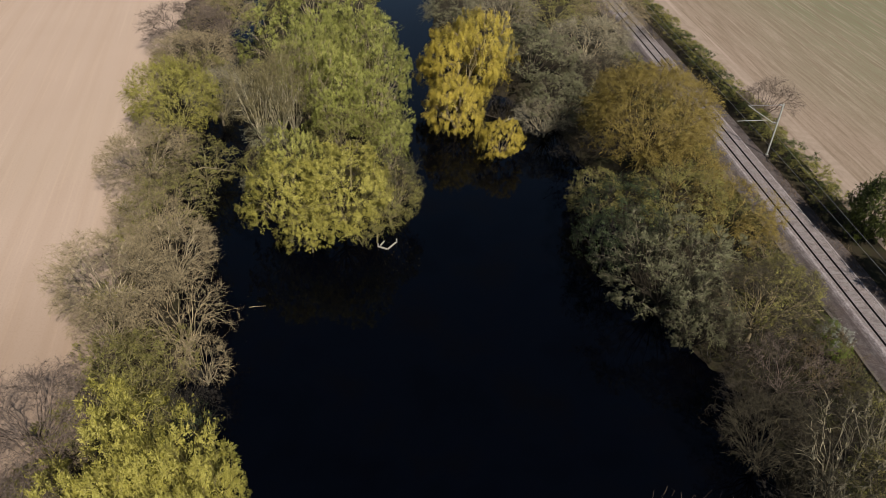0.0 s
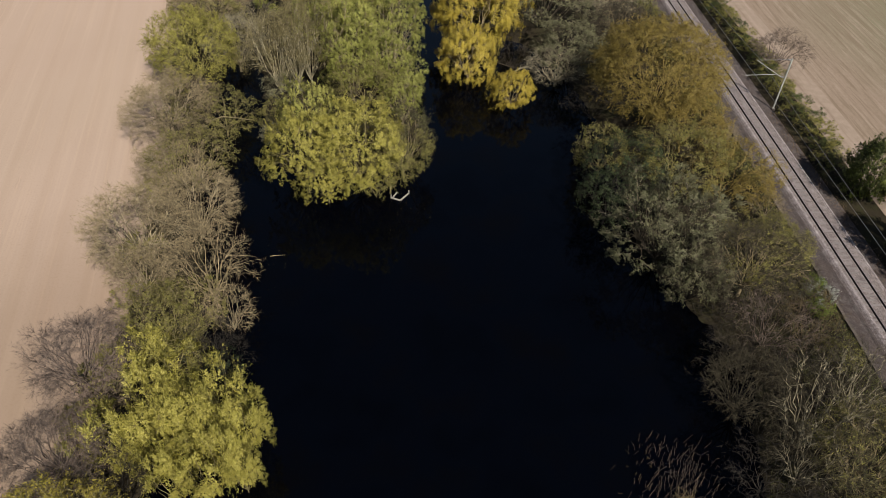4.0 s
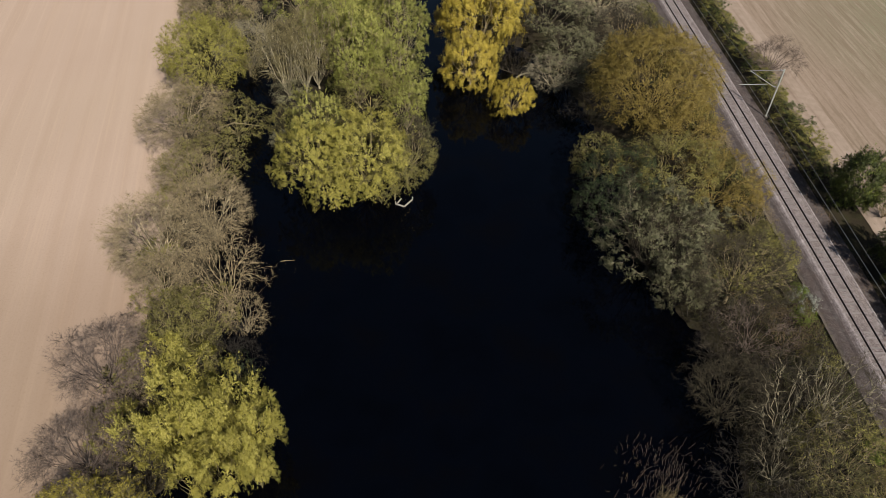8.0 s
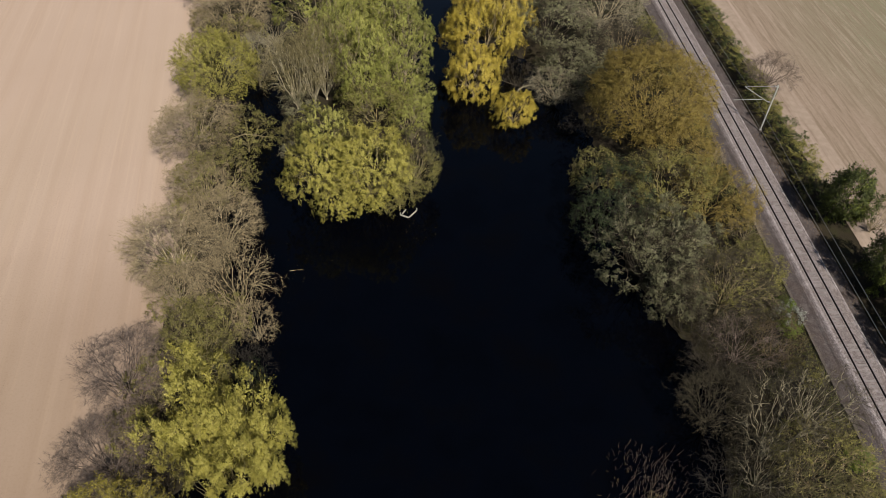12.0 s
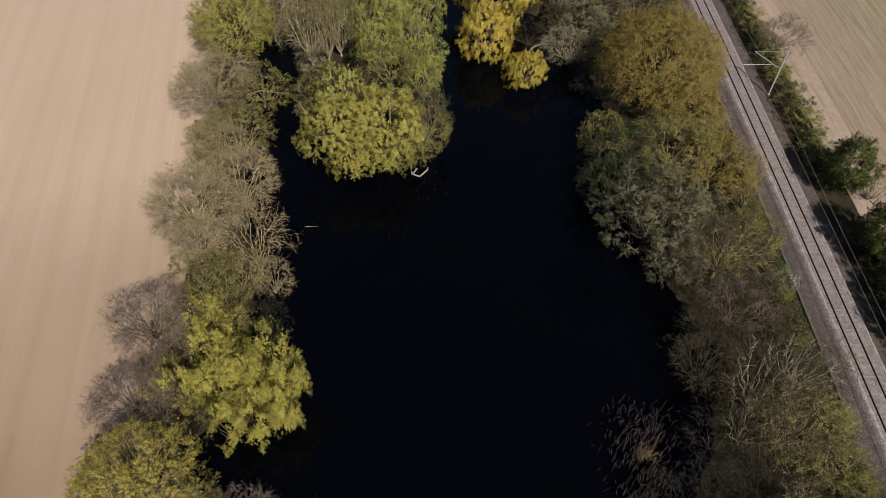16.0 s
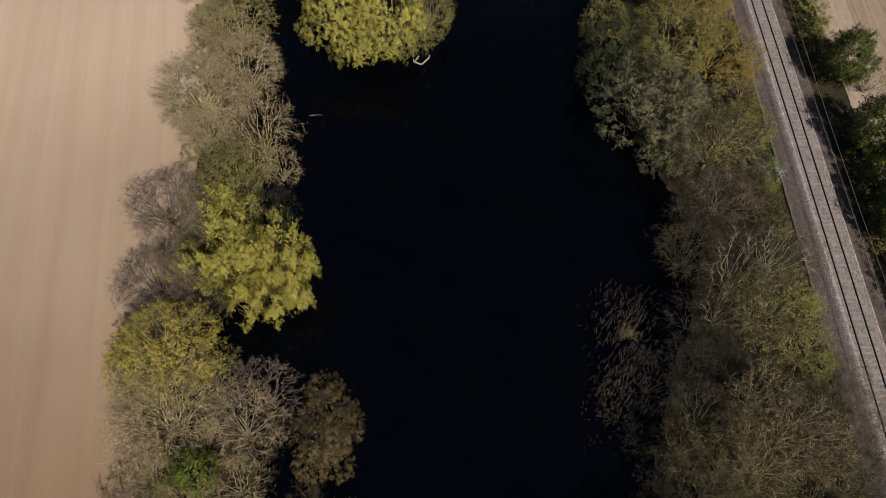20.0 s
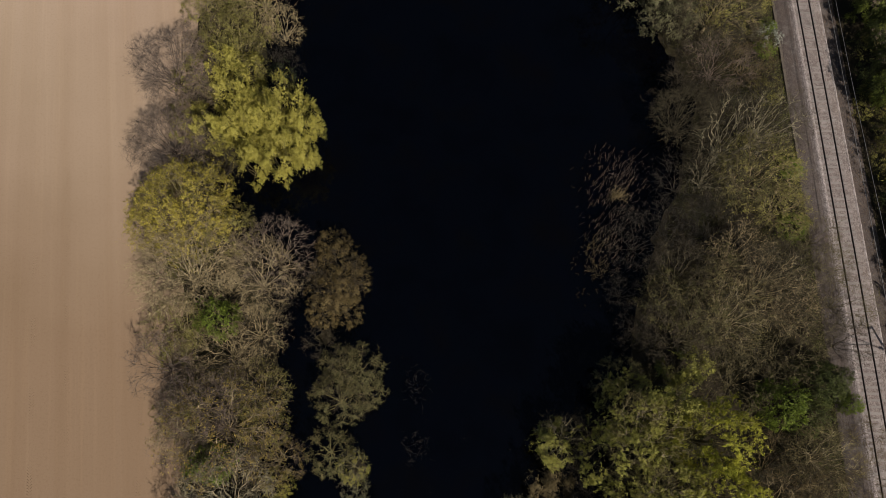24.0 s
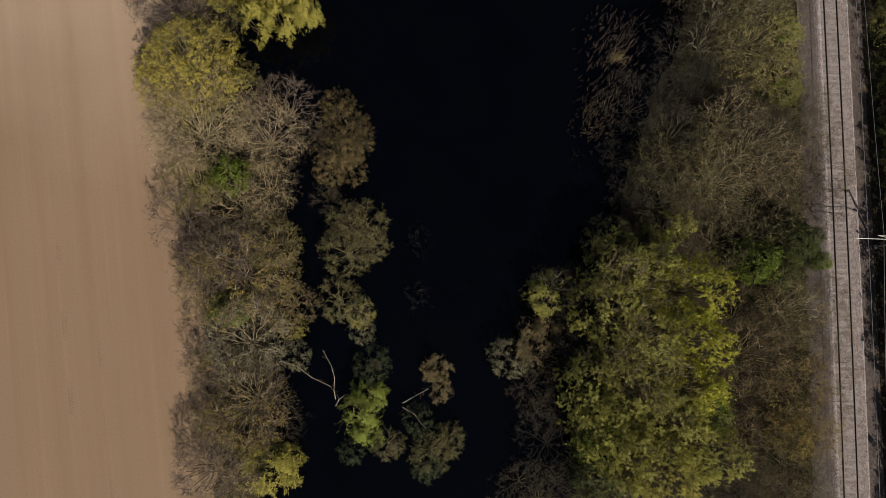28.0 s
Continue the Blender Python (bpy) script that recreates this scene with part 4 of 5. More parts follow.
plant("bare_olive", 27.8, 55.2, 6.1, 9)
plant("bud_olive", 29.5, 57.3, 5.1, 8)
plant("sallow", 20.3, 60.3, 7.1, 11)
plant("sallow", 22.6, 55.0, 4.4, 8)
plant("bud_dark", 14.8, 66.4, 4.2, 8)
plant("bud_gold", 29.0, 70.8, 5.6, 9)
plant("bud_dark", 17.1, 71.3, 5.9, 9)
plant("bud_olive", 23.7, 72.5, 6.4, 9)
plant("blossom", 34.9, 53.9, 1.8, 3)
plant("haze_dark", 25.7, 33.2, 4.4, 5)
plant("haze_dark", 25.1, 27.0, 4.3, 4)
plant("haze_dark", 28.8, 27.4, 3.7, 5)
plant("haze_brown", 33.0, 27.2, 3.8, 6)
plant("crook_pale", 34.7, 23.4, 4.0, 7.5)
plant("crook_olive", 30.4, 18.4, 4.0, 7.6)
plant("shrub_green", 37.7, 29.9, 1.9, 2.4)
plant("shrub_green", 37.6, 37.0, 1.4, 1.8)
plant("shrub_green", 35.0, 55.8, 1.3, 1.8)
plant("shrub_green", 34.9, 52.7, 1.3, 1.8)
# west bank
plant("leafy_yellow", -40.9, 89.0, 6.7, 12)
plant("bare_tan", -40.0, 76.1, 6.4, 8)
plant("haze_tan", -38.5, 75.5, 5.0, 6)
plant("bud_olive", -33.9, 78.5, 4.9, 7)
plant("crook_bud", -33.4, 66.8, 5.3, 8)
plant("bare_tan", -35.5, 65.5, 4.2, 7)
plant("bare_tan", -33.5, 52.6, 6.5, 9)
plant("haze_tan", -32.5, 52.0, 5.2, 7)
plant("bare_tan", -30.3, 58.6, 5.5, 8.5)
plant("crook_tan", -25.8, 49.5, 4.9, 8.5)
plant("bud_olive", -27.4, 41.5, 3.9, 8)
plant("bare_dark", -23.4, 43.1, 2.7, 5)
plant("bare_purple", -32.4, 36.4, 4.9, 8)
plant("haze_purple", -31.4, 35.4, 4.2, 6)
for x, y, r, h in ((-25.9, 37.6, 3.0, 8.5), (-19.2, 34.6, 2.8, 9.4), (-17.0, 32.2, 2.4, 9), (-19.0, 31.6, 2.6, 9.4), (-21.6, 31.4, 3.3, 9.6), (-26.9, 30.0, 2.6, 7.5), (-23.8, 30.6, 3.0, 8.5), (-18.9, 28.6, 2.7, 8.6), (-16.2, 29.0, 1.7, 7), (-17.3, 29.8, 2.0, 8.2),
                   (-21.6, 27.6, 2.2, 8), (-24.7, 34.3, 3.0, 9), (-22.7, 32.9, 2.8, 8.8)):
    plant("willow_bright", x, y, r, h)
plant("bare_purple", -30.4, 27.5, 4.5, 7)
plant("haze_purple", -29.6, 26.6, 4.6, 7)
plant("bare_tan", -32.0, 48.1, 3.6, 6)
plant("bare_grey", -37.2, 95.5, 5.3, 9)
plant("bare_tan", -45.2, 108.5, 7.4, 9)
plant("bud_olive", -42.0, 103.0, 4.6, 8)
plant("bare_dark", -25.5, 26.8, 3.2, 7)
plant("bare_dark", -21.3, 40.6, 2.3, 4)
plant("bud_olive", -26.1, 45.3, 3.4, 6)
plant("bud_olive", -25.9, 40.0, 3.4, 7)
plant("bare_tan", -22.6, 45.7, 2.6, 6)
plant("bud_dark", -21.6, 39.9, 1.8, 4)
# far west bank
plant("bare_purple", -50.4, 119.3, 8.0, 9)
plant("haze_tan", -48.5, 113.0, 5.2, 6)
plant("haze_tan", -46.0, 104.0, 4.6, 6)
plant("bare_tan", -47.1, 128.8, 6.7, 8)
plant("bare_grey", -38.3, 107.8, 4.0, 6)
# island
plant("willow_bright", -20.4, 68.0, 5.4, 12)
plant("willow_bright", -14.6, 69.8, 6.4, 12.5)
plant("willow_bright", -17.5, 66.3, 3.5, 7)
plant("bud_olive", -9.4, 72.5, 4.3, 8)
plant("bud_olive", -10.6, 69.0, 3.5, 9)
plant("bud_olive", -12.1, 68.1, 2.5, 6)
plant("bud_tan", -9.1, 74.7, 3.7, 9)
plant("willow_olive", -21.1, 75.2, 4.1, 11)
plant("bare_tall", -29.3, 89.0, 5.2, 13)
plant("bare_tall", -25.3, 91.6, 5.0, 14)
plant("willow_pale", -19.0, 90.7, 5.9, 14)
plant("willow_pale", -14.6, 98.6, 5.2, 13)
plant("willow_pale", -11.5, 88.1, 3.7, 8)
plant("willow_pale", -31.1, 109.8, 7.1, 13)
plant("willow_pale", -21.1, 113.4, 7.1, 14)
plant("willow_pale", -24.5, 103.6, 5.3, 13)
plant("bud_olive", -16.3, 85.0, 5.2, 8)
plant("bud_olive", -43.9, 134.7, 9.2, 12)
plant("willow_pale", -31.1, 134.5, 9.0, 14)
plant("bud_grey", -28.1, 86.6, 3.2, 4)
plant("willow_pale", -18.6, 87.9, 5.2, 11)
plant("willow_pale", -13.5, 89.2, 4.8, 12)
plant("bare_tall", -27.0, 90.2, 4.6, 13)
plant("willow_pale", -11.1, 83.7, 3.4, 8)
plant("willow_pale", -24.6, 97.0, 5.6, 14)
plant("willow_pale", -17.2, 104.7, 6.6, 14)
plant("willow_olive", -20.7, 98.8, 5.4, 13)
# far east bank
plant("willow_gold", -2.9, 106.9, 6.6, 13)
plant("willow_gold", -3.1, 96.8, 5.1, 9)
plant("willow_gold", 0.0, 116.1, 5.5, 12)
plant("willow_gold", 3.4, 90.6, 3.6, 6)
plant("sallow", 8.4, 114.6, 8.1, 9)
plant("bare_grey", 17.6, 121.0, 8.6, 9)
plant("bare_grey", 9.9, 97.7, 4.8, 6)
plant("bare_brown", 20.4, 108.5, 5.5, 8)
plant("sallow", 11.7, 101.1, 6.0, 8)
plant("bud_grey", -6.1, 135.0, 6.6, 9)
plant("bare_grey", 3.3, 134.8, 7.7, 9)
plant("bud_olive", 12.8, 138.0, 9.0, 9)
plant("bare_tan", 23.0, 135.8, 7.9, 8)
plant("leafy_gold", 21.7, 87.0, 9.2, 15)
plant("bud_gold", 21.9, 87.7, 9.5, 14.5)
plant("bare_dark", 14.9, 89.3, 4.7, 7)
plant("bud_olive", 14.9, 75.9, 3.8, 8)
plant("bud_gold", 25.6, 80.9, 5.1, 9)
# island
plant("bud_olive", -27.1, 79.6, 2.5, 4.5)
plant("bud_grey", -26.7, 76.6, 2.0, 3.5)
# far east bank
plant("haze_brown", 3.5, 101.8, 2.9, 5)
plant("haze_dark", 5.2, 97.3, 2.6, 4)
plant("haze_brown", 19.8, 115.1, 4.3, 5)
plant("bud_grey", 16.1, 108.7, 4.0, 6)
plant("haze_grey", 24.8, 66.5, 3.1, 5)
plant("bud_grey", 21.6, 62.4, 3.0, 5)
# trackside hedge
plant("bare_purple", 42.8, 103.0, 4.3, 6)
plant("bare_brown", 31.4, 133.6, 2.9, 3)
plant("crook_brown", 49.0, 70.5, 3.2, 5)


# ---------------------------------------------------------------- reeds, grass and hedge
def blades(name, at, tall, lean, thick, material, label, category, seed, drift=(0, 0)):
    """Loose upright blades at many places, as one mass."""
    rng = np.random.default_rng(seed)
    n = len(at)
    top = at + np.stack([rng.normal(size=n) * lean + drift[0], rng.normal(size=n) * lean + drift[1], tall * rng.uniform(0.5, 1.2, n)], 1)
    tip = top + np.stack([rng.normal(size=n) * lean + drift[0] * 1.6, rng.normal(size=n) * lean + drift[1] * 0.5, -tall * rng.uniform(0.0, 0.3, n)], 1)
    me = join(name, [spikes(at, top, np.full(n, thick), 0, 3)] if tall < 0.5 else [spikes(at, top, np.full(n, thick), 0.6, 3), spikes(top, tip, np.full(n, thick * 0.9), 0, 3)], material)
    return tagged(new(name, me), label, category, kind="stuff")


def scatter(seed, n, ax, ay, bx, by, wide):
    """Places strewn along a line, thinning out sideways."""
    rng = np.random.default_rng(seed)
    t = rng.uniform(0, 1, n)
    x, y = ax + (bx - ax) * t + rng.normal(size=n) * wide, ay + (by - ay) * t + rng.normal(size=n) * wide * 0.5
    return np.stack([x, y, np.maximum(land(x, y), -0.05) - 0.05], 1)


blades("reed_bed", scatter(1, 560, 18.9, 37, 19.6, 23, 1.6), 0.9, 0.2, 0.011, LEAF["russet"], "russet dead reeds at the water's edge", "reeds", 2, (0.06, 0.17))
blades("reed_bed", scatter(41, 160, 17.0, 26.5, 17.6, 21.5, 0.9), 1.2, 0.25, 0.008, LEAF["straw"], "pale straw-coloured reeds in front of the thicket", "reeds", 42)
blades("reed_bed", scatter(3, 80, 19.0, 31.9, 19.1, 31.5, 0.3), 1.1, 0.4, 0.02, LEAF["straw"], "pale straw-coloured reeds in the reed bed", "reeds", 4)
blades("reed_stems", scatter(5, 60, -0.6, 8.5, -0.3, 5.5, 0.7), 0.51, 0.3, 0.01, LEAF["faded"], "sparse broken reed stems standing in open water", "reeds", 6)
blades("reed_stems", scatter(7, 60, 0.4, 2.2, 0.7, -0.6, 0.7), 0.51, 0.3, 0.01, LEAF["faded"], "sparse broken reed stems standing in open water", "reeds", 8)
blades("reed_stems", scatter(9, 60, 16.5, 36, 16, 18, 0.9), 0.5, 0.25, 0.012, LEAF["straw"], "loose reed stems off the bank", "reeds", 10)

rng = np.random.default_rng(11)
n = 13000
y = rng.uniform(-30, 130, n)
x = rail_x(y) - 3.75 - np.abs(rng.normal(size=n)) * 2.2
blades("verge_grass", np.stack([x, y, land(x, y) - 0.03], 1), 0.35, 0.14, 0.035, LEAF["grass"], "rough olive grass along the railway verge", "grass", 12)
n = 5000
y = rng.uniform(-35, 90, n)
x = rail_x(y) + 3.3 + rng.normal(size=n) * 0.55 + 0.4 * wobble(y * 0.7, y * 0.3)
blades("dry_grass", np.stack([x, y, 0 * y + 2.6], 1), 0.3, 0.16, 0.022, LEAF["rush_litter"], "dry orange-brown grass beside the ballast", "grass", 44)
n = 6000
y = rng.uniform(-25, 140, n)
x = field_edge(y) - rng.normal(size=n) * 0.7 + 0.8
blades("field_margin_grass", np.stack([x, y, land(x, y) - 0.02], 1), 0.35, 0.14, 0.035, LEAF["grass"], "rough grass along the field margin", "grass", 13)

# bramble and dead stems on the ground between the trees
for seed, n, x0, x1, y0, y1, leaf, label in ((51, 9000, 19.0, 43.0, -25, 60, "faded", "low tangle of grey-brown dead stems under the trees"), (52, 5000, 19.0, 43.0, -25, 60, "moss", "patches of low olive bramble under the trees"),
                                             (53, 6000, -28.0, -12.0, -25, 45, "faded", "low tangle of grey-brown dead stems under the trees"), (54, 3000, -28.0, -12.0, -25, 45, "moss", "patches of low olive bramble under the trees")):
    rng = np.random.default_rng(seed)
    x, y = rng.uniform(x0, x1, n), rng.uniform(y0, y1, n)
    kept = (land(x, y) > 0.15) & (x > field_edge(y) + 1) & (x < 47.35 - 0.1177 * y - 4.6) & (wobble(x * 0.5 + seed, y * 0.5) > -0.35)
    x, y = x[kept], y[kept]
    blades("undergrowth", np.stack([x, y, land(x, y) - 0.03], 1), 0.8, 0.4, 0.02, LEAF[leaf], label, "undergrowth", seed)

for i in range(22):
    y = 118 - i * 3.4
    if abs(y - 54) > 5:
        plant(("bud_olive", "bud_brown", "bud_gold", "bare_tan")[i % 4], rail_x(y) - 6.2 + random.uniform(-0.5, 0.3), y, random.uniform(1.9, 2.8), random.uniform(2.5, 4.5))
for i in range(44):
    y = 112 - i * 3.1
    plant(("margin_bare", "margin_olive", "margin_purple", "margin_bare", "margin_olive")[i % 5], float(field_edge(y)) + random.uniform(-0.6, 1.2), y, random.uniform(1.9, 2.8), random.uniform(2.2, 4.2))
for i in range(36):
    y = 155 - i * 2.25
    plant("hedge" if i % 5 in (0, 3) else "hedge_brown", rail_x(y) + 6.7 + random.uniform(-0.5, 0.5), y, random.uniform(2.0, 2.6), random.uniform(1.8, 2.8))
for y, out, r, h, kind in ((71.6, 6.9, 3.3, 8.5, "evergreen"), (72.2, 7.2, 3.0, 8.0, "hedge_green"), (60.5, 7.3, 3.6, 9, "evergreen"), (59.5, 7.8, 3.5, 8.5, "hedge_green"), (55.0, 8.3, 3.4, 7.5, "evergreen"), (49.0, 7.4, 3.6, 8.5, "evergreen"), (47.0, 7.6, 3.4, 8, "hedge_green"), (38.6, 7.4, 3.2, 6, "hedge_brown")):
    plant(kind, rail_x(y) + out, y, r, h)
for i in range(11):
    y = 33 - i * 5.6
    plant(("hedge_green", "evergreen", "evergreen")[i % 3], rail_x(y) + 7.6 + random.uniform(-0.4, 0.6), y, random.uniform(2.9, 3.7), random.uniform(6.5, 8.8))
for i in range(22):
    y = 54 - i * 2.7
    plant(("hedge_brown", "hedge", "hedge_brown")[i % 3], rail_x(y) + 6.6 + random.uniform(-0.4, 0.4), y, random.uniform(1.7, 2.3), random.uniform(1.6, 2.8))


# ---------------------------------------------------------------- railway
def along(offsets, y0, y1, step, name, material, label, kind="structure", category=""):
    """A strip that follows the track, through cross-section points (sideways, height)."""
    ys = np.arange(y0, y1 + step, step)
    o, z = np.array(offsets).T
    Y, O = np.meshgrid(ys, o, indexing="ij")
    c = np.array([math.cos(rail_turn(v)) for v in ys])[:, None]
    s = np.array([math.sin(rail_turn(v)) for v in ys])[:, None]
    X = np.array([rail_x(v) for v in ys])[:, None] + O * c
    Y2 = Y + O * s
    return sheet(name, X, Y2, np.repeat(z[None], len(ys), 0) + 0.02 * wobble(X * 4, Y2 * 4) * (1 if "bed" in name else 0), material, label, kind, category)


along([(-3.95, 2.35), (-3.75, 2.6), (-2.6, 2.66), (-1.6, 2.68), (1.9, 2.68), (3.1, 2.66), (3.9, 2.6), (4.2, 2.4)], -60, 175, 1.0, "cess_bed", CESS, "brown-grey gravel cess on both sides of the ballast", category="gravel")
along([(-1.85, 2.64), (-1.5, 2.93), (-1.2, 3.012), (-0.5, 3.02), (0.5, 3.02), (1.2, 3.012), (1.5, 2.95), (1.95, 2.93), (2.3, 2.64)], -60, 175, 0.5, "ballast_bed", BALLAST, "grey-brown stone ballast under the track", category="ballast")
along([(-1.6, 2.85), (-1.48, 2.98), (-1.33, 3.035), (-1.2, 3.01)], -60, 175, 0.5, "ballast_shoulder_bed", BALLAST_PALE, "pale ballast heaped at the sleeper ends", category="ballast")
# the paler tone paints sunlight caught along the top of the ridge
along([(1.86, 2.92), (1.97, 3.02), (2.1, 3.0), (2.24, 2.72)], -60, 175, 0.5, "ballast_ridge_bed", BALLAST_PALE, "low ballast ridge along the shoulder, coloured pale as if sunlit", category="ballast")
along([(8.4, 2.57), (9.2, 2.585), (12.0, 2.585), (13.6, 2.555)], -60, 175, 1.5, "field_headland", HEADLAND, "pale sandy headland strip between hedge and crop", category="field margin")
track = thing("railway_track", "single railway track on concrete sleepers and ballast", "railway", kind="structure")
for side in (-0.7525, 0.7525):
    ys = np.arange(-60, 175, 1.0)
    # foot wider than a true rail's: its dark edge stands in for shadow
    for name, section, material in (("rail", [(-0.1, 3.03), (-0.09, 3.05), (-0.012, 3.07), (-0.012, 3.14), (-0.036, 3.15), (-0.036, 3.175), (0.036, 3.175), (0.036, 3.15), (0.012, 3.14), (0.012, 3.07), (0.09, 3.05), (0.1, 3.03)], RAIL_STEEL),
                                    ("rail_head", [(-0.03, 3.176), (-0.02, 3.184), (0.02, 3.184), (0.03, 3.176)], RAIL_HEAD)):
        strip = along([(side + a, b) for a, b in section], -60, 175, 1.0, name, material, "", "", "")
        for key in ("label", "category", "kind"):
            if key in strip:
                del strip[key]
        strip.parent = track
bm = box(bmesh.new(), (0, 0, 0), (2.5, 0.27, 0.14), bevel=0.02)
for v in bm.verts:
    if v.co.z > 0 and abs(v.co.x) < 0.5:
        v.co.z -= 0.03
sleeper_mesh = bpy.data.meshes.new("sleeper")
bm.to_mesh(sleeper_mesh)
bm.free()
sleeper_mesh.materials.append(CONCRETE)
far_sleepers = bmesh.new()
for i in range(350):
    y = -36 + i * 0.65
    m = pose(rail_x(y), y, 2.955 + random.uniform(-0.008, 0.008), 0, 0, math.degrees(rail_turn(y)) + random.uniform(-0.5, 0.5))
    if i < 290:
        s = new("sleeper", sleeper_mesh)
        s.parent = track
        s.matrix_basis = m
    else:
        size = len(far_sleepers.verts)
        far_sleepers.from_mesh(sleeper_mesh)
        far_sleepers.verts.ensure_lookup_table()
        bmesh.ops.transform(far_sleepers, matrix=m, verts=far_sleepers.verts[size:])
tagged(part("sleepers", far_sleepers, CONCRETE, track), kind="stuff")

trough = thing("cable_trough", "dark concrete cable trough along the ballast", "cable trough")
bm = bmesh.new()
box(bm, (0, 0, 0), (0.32, 0.98, 0.3), bevel=0.02)
trough_mesh = bpy.data.meshes.new("trough_lid")
bm.to_mesh(trough_mesh)
bm.free()
trough_mesh.materials.append(TROUGH)
for i in range(115):
    y = 38 + i * 1.0
    if i % 17 in (6, 7):
        continue
    s = new("trough_lid", trough_mesh)
    s.parent = trough
    s.matrix_basis = pose(rail_x(y) - 3.72, y, 2.62 + random.uniform(-0.03, 0.03), 0, 0, math.degrees(rail_turn(y)) + random.uniform(-2, 2))


def mast(y):
    """A steel mast beside the track with its cantilever, facing it."""
    t = thing("overhead_mast", "pale galvanised steel mast with a cantilever arm over the track", "mast", (rail_x(y) + 4.1, y, 2.55), "masts along the railway")
    t.rotation_euler[2] = rail_turn(y)
    bm = box(bmesh.new(), (0, 0, 0.1), (0.5, 0.5, 0.36), bevel=0.04)
    part("footing", bm, TROUGH, t)
    bm = bmesh.new()
    box(bm, (0, 0, 4.0), (0.15, 0.03, 7.4))
    box(bm, (0, -0.07, 4.0), (0.16, 0.025, 7.4))
    box(bm, (0, 0.07, 4.0), (0.16, 0.025, 7.4))
    part("post", bm, GALVANISED, t)
    part("base_plate", box(bmesh.new(), (0, 0, 0.3), (0.34, 0.34, 0.04), bevel=0.01), GALVANISED, t)
    top = part("top_tube", rod(bmesh.new(), (-0.1, 0, 7.55), (-4.7, 0, 7.5), 0.03), WIRE, t)
    strut = part("bracket_tube", rod(bmesh.new(), (-0.3, 0, 4.85), (-4.7, 0, 7.5), 0.04), GALVANISED, t)
    arm = part("registration_arm", rod(bmesh.new(), (-1.5, 0, 5.42), (-5.6, 0, 5.3), 0.034), GALVANISED, t)
    part("dropper", rod(bmesh.new(), (-3.9, 0, 5.35), (-4.3, 0, 5.28), 0.02), WIRE, arm)
    for z0, x0, held in ((7.53, -0.35, top), (5.0, -0.42, strut)):
        part("insulator", rod(bmesh.new(), (x0 + 0.2, 0, z0 - 0.05), (x0 - 0.2, 0, z0 + 0.08), 0.11, 0.11, 10), WIRE, held, "ribbed dark insulator")
    return t


MASTS = (91.0, 14.0)
for y in MASTS:
    mast(y)


def wire(name, side, height, sag, label):
    """A wire hung from mast to mast along the track."""
    c = bpy.data.curves.new(name, "CURVE")
    c.dimensions, c.bevel_depth, c.bevel_resolution = "3D", 0.02, 1
    ends = (168.0, 91.0, 14.0, -60.0)
    pts = []
    for a, b in zip(ends, ends[1:]):
        for k in range(12):
            u = k / 12
            y = a + (b - a) * u
            pts.append((rail_x(y) + side, y, height - sag * 4 * u * (1 - u)))
    s = c.splines.new("POLY")
    s.points.add(len(pts) - 1)
    for p, v in zip(s.points, pts):
        p.co = (*v, 1)
    ob = new(name, c)
    c.materials.append(WIRE)
    return tagged(ob, label, "wire")


wire("contact_wire", -0.15, 7.85, 0.0, "taut overhead contact wire above the track")
wire("catenary_wire", 0.25, 9.7, 1.2, "sagging catenary wire hung from masts above the track")

# ---------------------------------------------------------------- things in the water
raft = thing("broken_landing", "broken grey timber landing frame floating by the island", "landing stage", (-9.4, 68.4, 0))
part("beam", box(bmesh.new(), (-0.4, -0.45, 0.08), (1.2, 0.2, 0.15), Matrix.Rotation(-0.35, 3, "Z"), 0.02), GREY_TIMBER, raft)
part("beam", box(bmesh.new(), (0.6, 0.05, 0.08), (0.18, 1.6, 0.15), Matrix.Rotation(-0.5, 3, "Z"), 0.02), GREY_TIMBER, raft)
part("beam", box(bmesh.new(), (-0.55, 0.4, 0.08), (0.16, 1.0, 0.15), Matrix.Rotation(-0.35, 3, "Z"), 0.02), GREY_TIMBER, raft)
part("post", rod(bmesh.new(), (-0.95, -0.25, -0.8), (-0.95, -0.25, 0.5), 0.09, 0.08), GREY_TIMBER, raft)
part("post", rod(bmesh.new(), (1.05, 0.85, -0.8), (1.05, 0.85, 0.5), 0.09, 0.08), GREY_TIMBER, raft)


def dead_branch(name, points, radius, label, shoots=True, bark="dead"):
    """A bare branch lying half in the water, with a few side shoots."""
    pts = [np.array(p, float) for p in points]
    a, b = np.array(pts[:-1]), np.array(pts[1:])
    r = np.linspace(radius, radius * 0.45, len(a))
    pieces = [spikes(a, b, r, 0.75, 6)]
    rng = np.random.default_rng(int(abs(pts[0][0] * 10)))
    k = rng.integers(0, len(a), 7)
    s = a[k] + (b - a)[k] * rng.uniform(0.2, 1, (7, 1))
    if shoots:
        pieces.append(spikes(s, s + rng.normal(size=(7, 3)) * 0.5 + [0, 0, 0.3], np.full(7, radius * 0.35), 0, 3))
    return tagged(new(name, join(name, pieces, BARK[bark])), label, "dead wood")


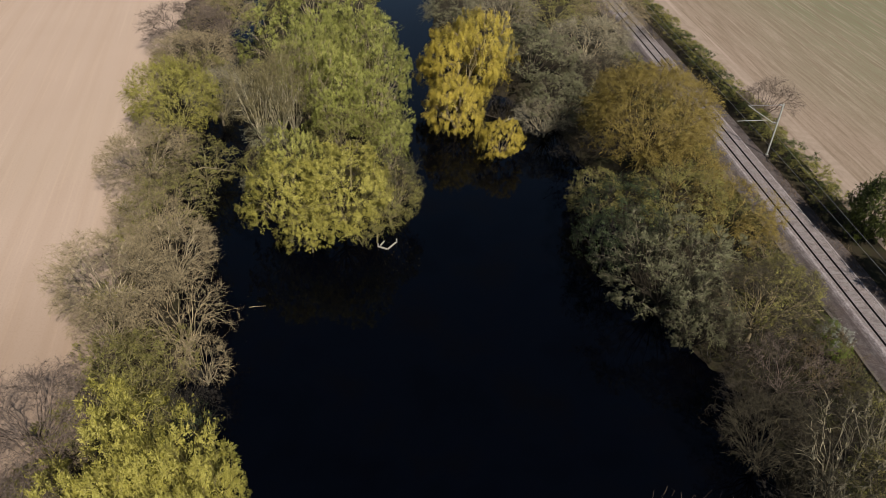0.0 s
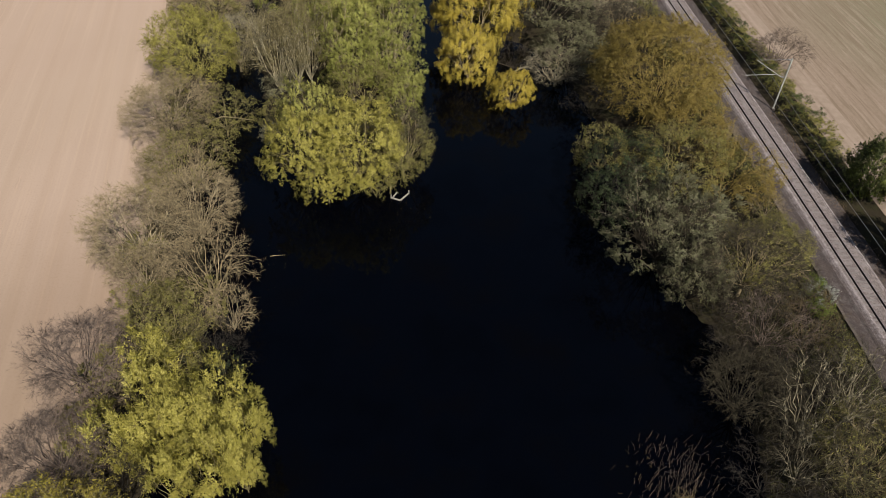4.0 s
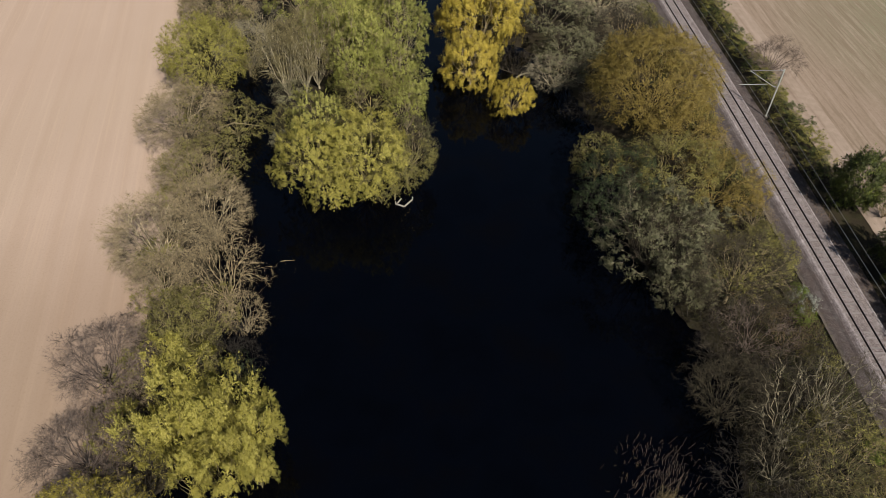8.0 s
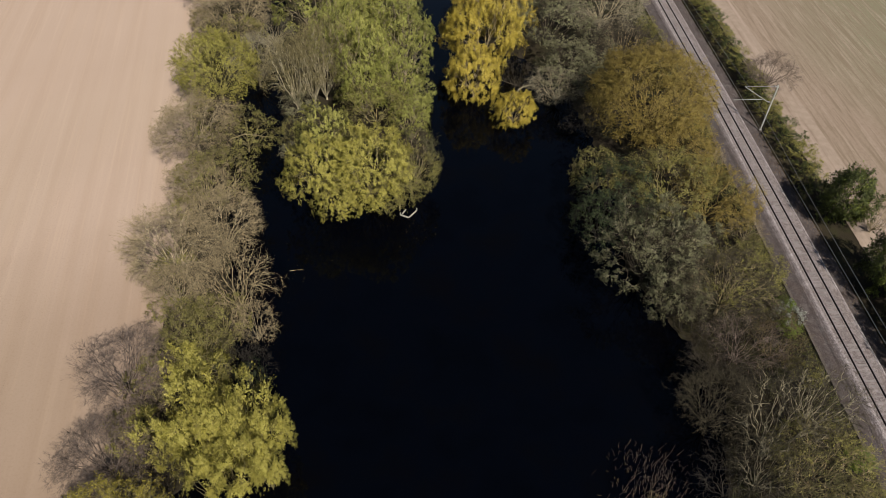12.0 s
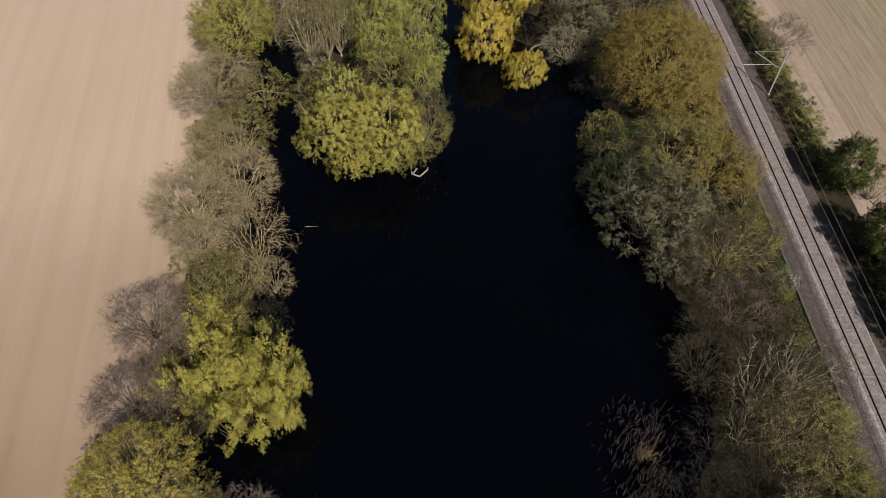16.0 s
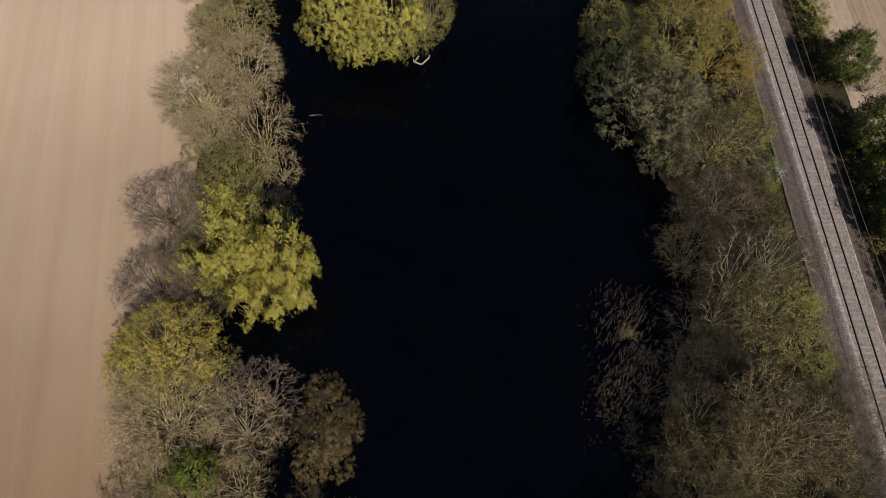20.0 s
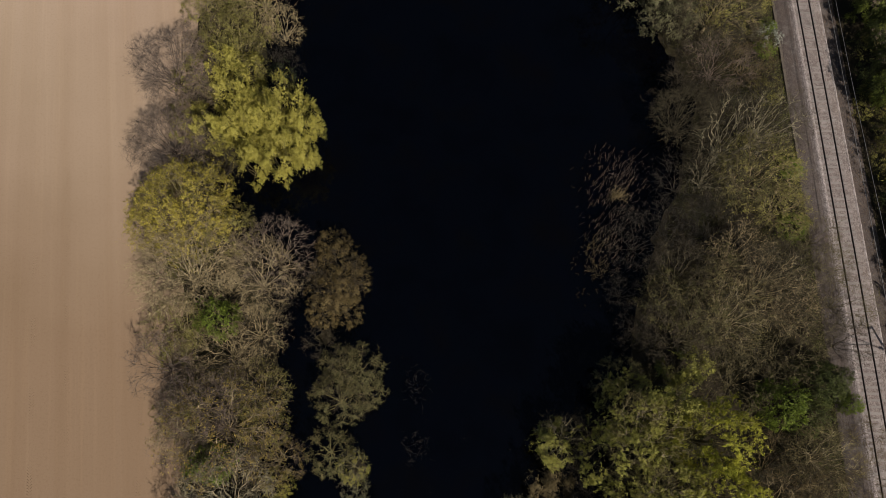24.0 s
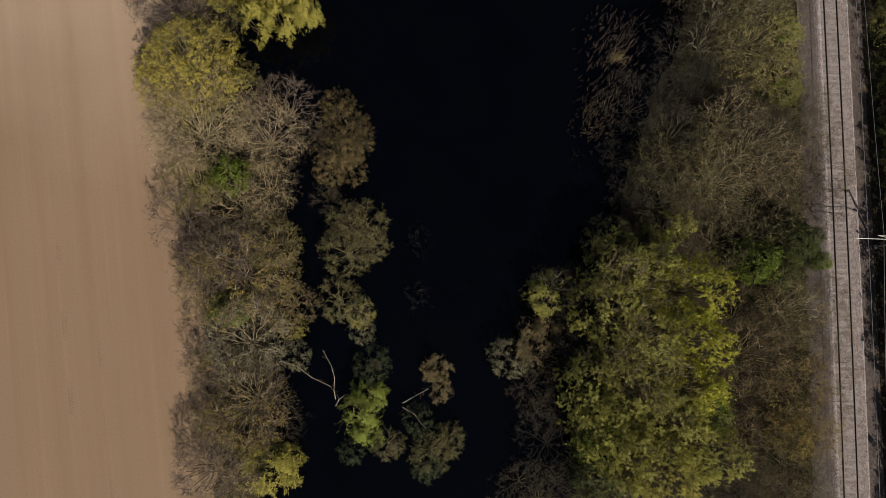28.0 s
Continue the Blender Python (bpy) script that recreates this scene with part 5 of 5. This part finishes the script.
dead_branch("dead_branch", [(-6.2, -11.9, -0.2), (-6.7, -10.5, 0.3), (-6.8, -9.2, 0.7), (-7.4, -7.9, 1.0), (-8.5, -6.5, 1.2)], 0.046, "bleached dead branch leaning out of the water")
dead_branch("dead_branch", [(-12.8, -8.3, 0.9), (-11.1, -8.5, 0.65), (-9.3, -9.5, 0.35), (-7.0, -10.2, 0.0)], 0.042, "bleached dead limb reaching from the bank into the water")
dead_branch("dead_branch", [(0.5, -11, -0.2), (1.8, -9.9, 0.4), (3.2, -8.8, 0.9)], 0.058, "pale fallen limb between small bushes in the water")
dead_branch("dead_branch", [(0.6, -11.1, -0.1), (2.2, -11.7, 0.4), (3.6, -13, 0.7)], 0.048, "pale fallen limb between small bushes in the water")
dead_branch("dead_branch", [(-6.3, -12.2, -0.1), (-6.0, -11.4, 0.5), (-5.4, -10.7, 0.9)], 0.045, "short bleached snag in the water")
dead_branch("floating_log", [(-22.0, 56.4, 0.0), (-21.3, 56.6, 0.03), (-20.4, 56.8, 0.0)], 0.05, "dull brown log lying on the water", False, "tan")
dead_branch("fallen_trunk", [(6.5, 101.5, 0.6), (5.6, 99.5, 1.9), (4.6, 97.6, 2.6), (3.9, 96.2, 2.9), (3.5, 95.0, 2.7)], 0.2, "bent grey willow trunk leaning over the water", True, "grey")
dead_branch("fallen_trunk", [(7.0, 100.5, 0.6), (4.9, 99.6, 1.3), (3.0, 99.4, 1.8), (0.8, 100.2, 2.0)], 0.17, "fallen grey limb under the golden willow", True, "brown")
dead_branch("overhanging_branch", [(-36.5, 79, 1.6), (-34.4, 79.4, 2.4), (-32.4, 79.6, 2.2), (-30.6, 80.4, 1.5)], 0.11, "pale bare branch reaching over the channel", True, "pale")


def floating(name, n, cx, cy, wide, size, material, label, seed):
    """Flat leaf scraps lying on the water."""
    rng = np.random.default_rng(seed)
    at = np.stack([cx + rng.normal(size=n) * wide, cy + rng.normal(size=n) * wide, np.full(n, 0.012)], 1)
    turn = rng.uniform(0, 6.283, n)
    s = size * rng.uniform(0.5, 1.6, n)
    a = np.stack([np.cos(turn), np.sin(turn), 0 * turn], 1) * s[:, None]
    b = np.stack([-np.sin(turn), np.cos(turn), 0 * turn], 1) * s[:, None] * 0.35
    v = np.stack([at - a, at + b, at + a, at - b], 1).reshape(-1, 3)
    me = join(name, [(v, np.arange(n * 4).reshape(-1, 4))], material)
    return tagged(new(name, me), label, "debris", kind="stuff")


floating("floating_debris", 26, -22.0, 57.0, 2.6, 0.05, LEAF["straw"], "scattered leaf scraps floating on the dark water", 31)
floating("floating_debris", 40, -8.0, 66.5, 2.0, 0.06, LEAF["straw"], "scattered leaf scraps floating on the dark water", 32)
floating("floating_debris", 22, 5.0, 2.0, 5.0, 0.045, LEAF["russet"], "scattered leaf scraps floating on the dark water", 33)


def tyre_track(cx, cy, slope, y0, y1):
    """A row of chevron lug prints pressed up in the sown soil."""
    ys = np.arange(y0, y1, 0.26)
    at = np.stack([cx + slope * (ys - cy), ys], 1)
    ahead = np.array([slope, 1.0]) / math.hypot(slope, 1.0)
    right = np.array([ahead[1], -ahead[0]])
    verts, faces = [], []
    for side in (-1, 1):
        a, b = at + right * side * 0.03, at + right * side * 0.26 + ahead * 0.17
        z = np.maximum(land(a[:, 0], a[:, 1]), 1.2) + 0.05 + 0.02 * np.sin(a[:, 0] * 3)
        for j in range(len(ys)):
            k = len(verts)
            w = ahead * 0.045
            for p, q in ((a[j] - w, 0), (a[j] + w, 0), (b[j] + w, 0), (b[j] - w, 0), ((a[j] + b[j]) / 2, 0.022)):
                verts.append((p[0], p[1], z[j] - 0.01 + q))
            faces += [(k, k + 1, k + 4), (k + 1, k + 2, k + 4), (k + 2, k + 3, k + 4), (k + 3, k, k + 4)]
    me = bpy.data.meshes.new("tyre_track")
    me.from_pydata(verts, [], faces)
    me.materials.append(PLOUGHED)
    return tagged(new("tyre_track", me), "chevron tractor tyre marks in the pale sown soil", "tyre marks", kind="stuff")


tyre_track(-37.4, 10.4, -0.312, -30, 70)
tyre_track(-40.9, 10.4, -0.312, -30, 70)
tyre_track(-26.6, -0.7, -0.25, -32, 4)
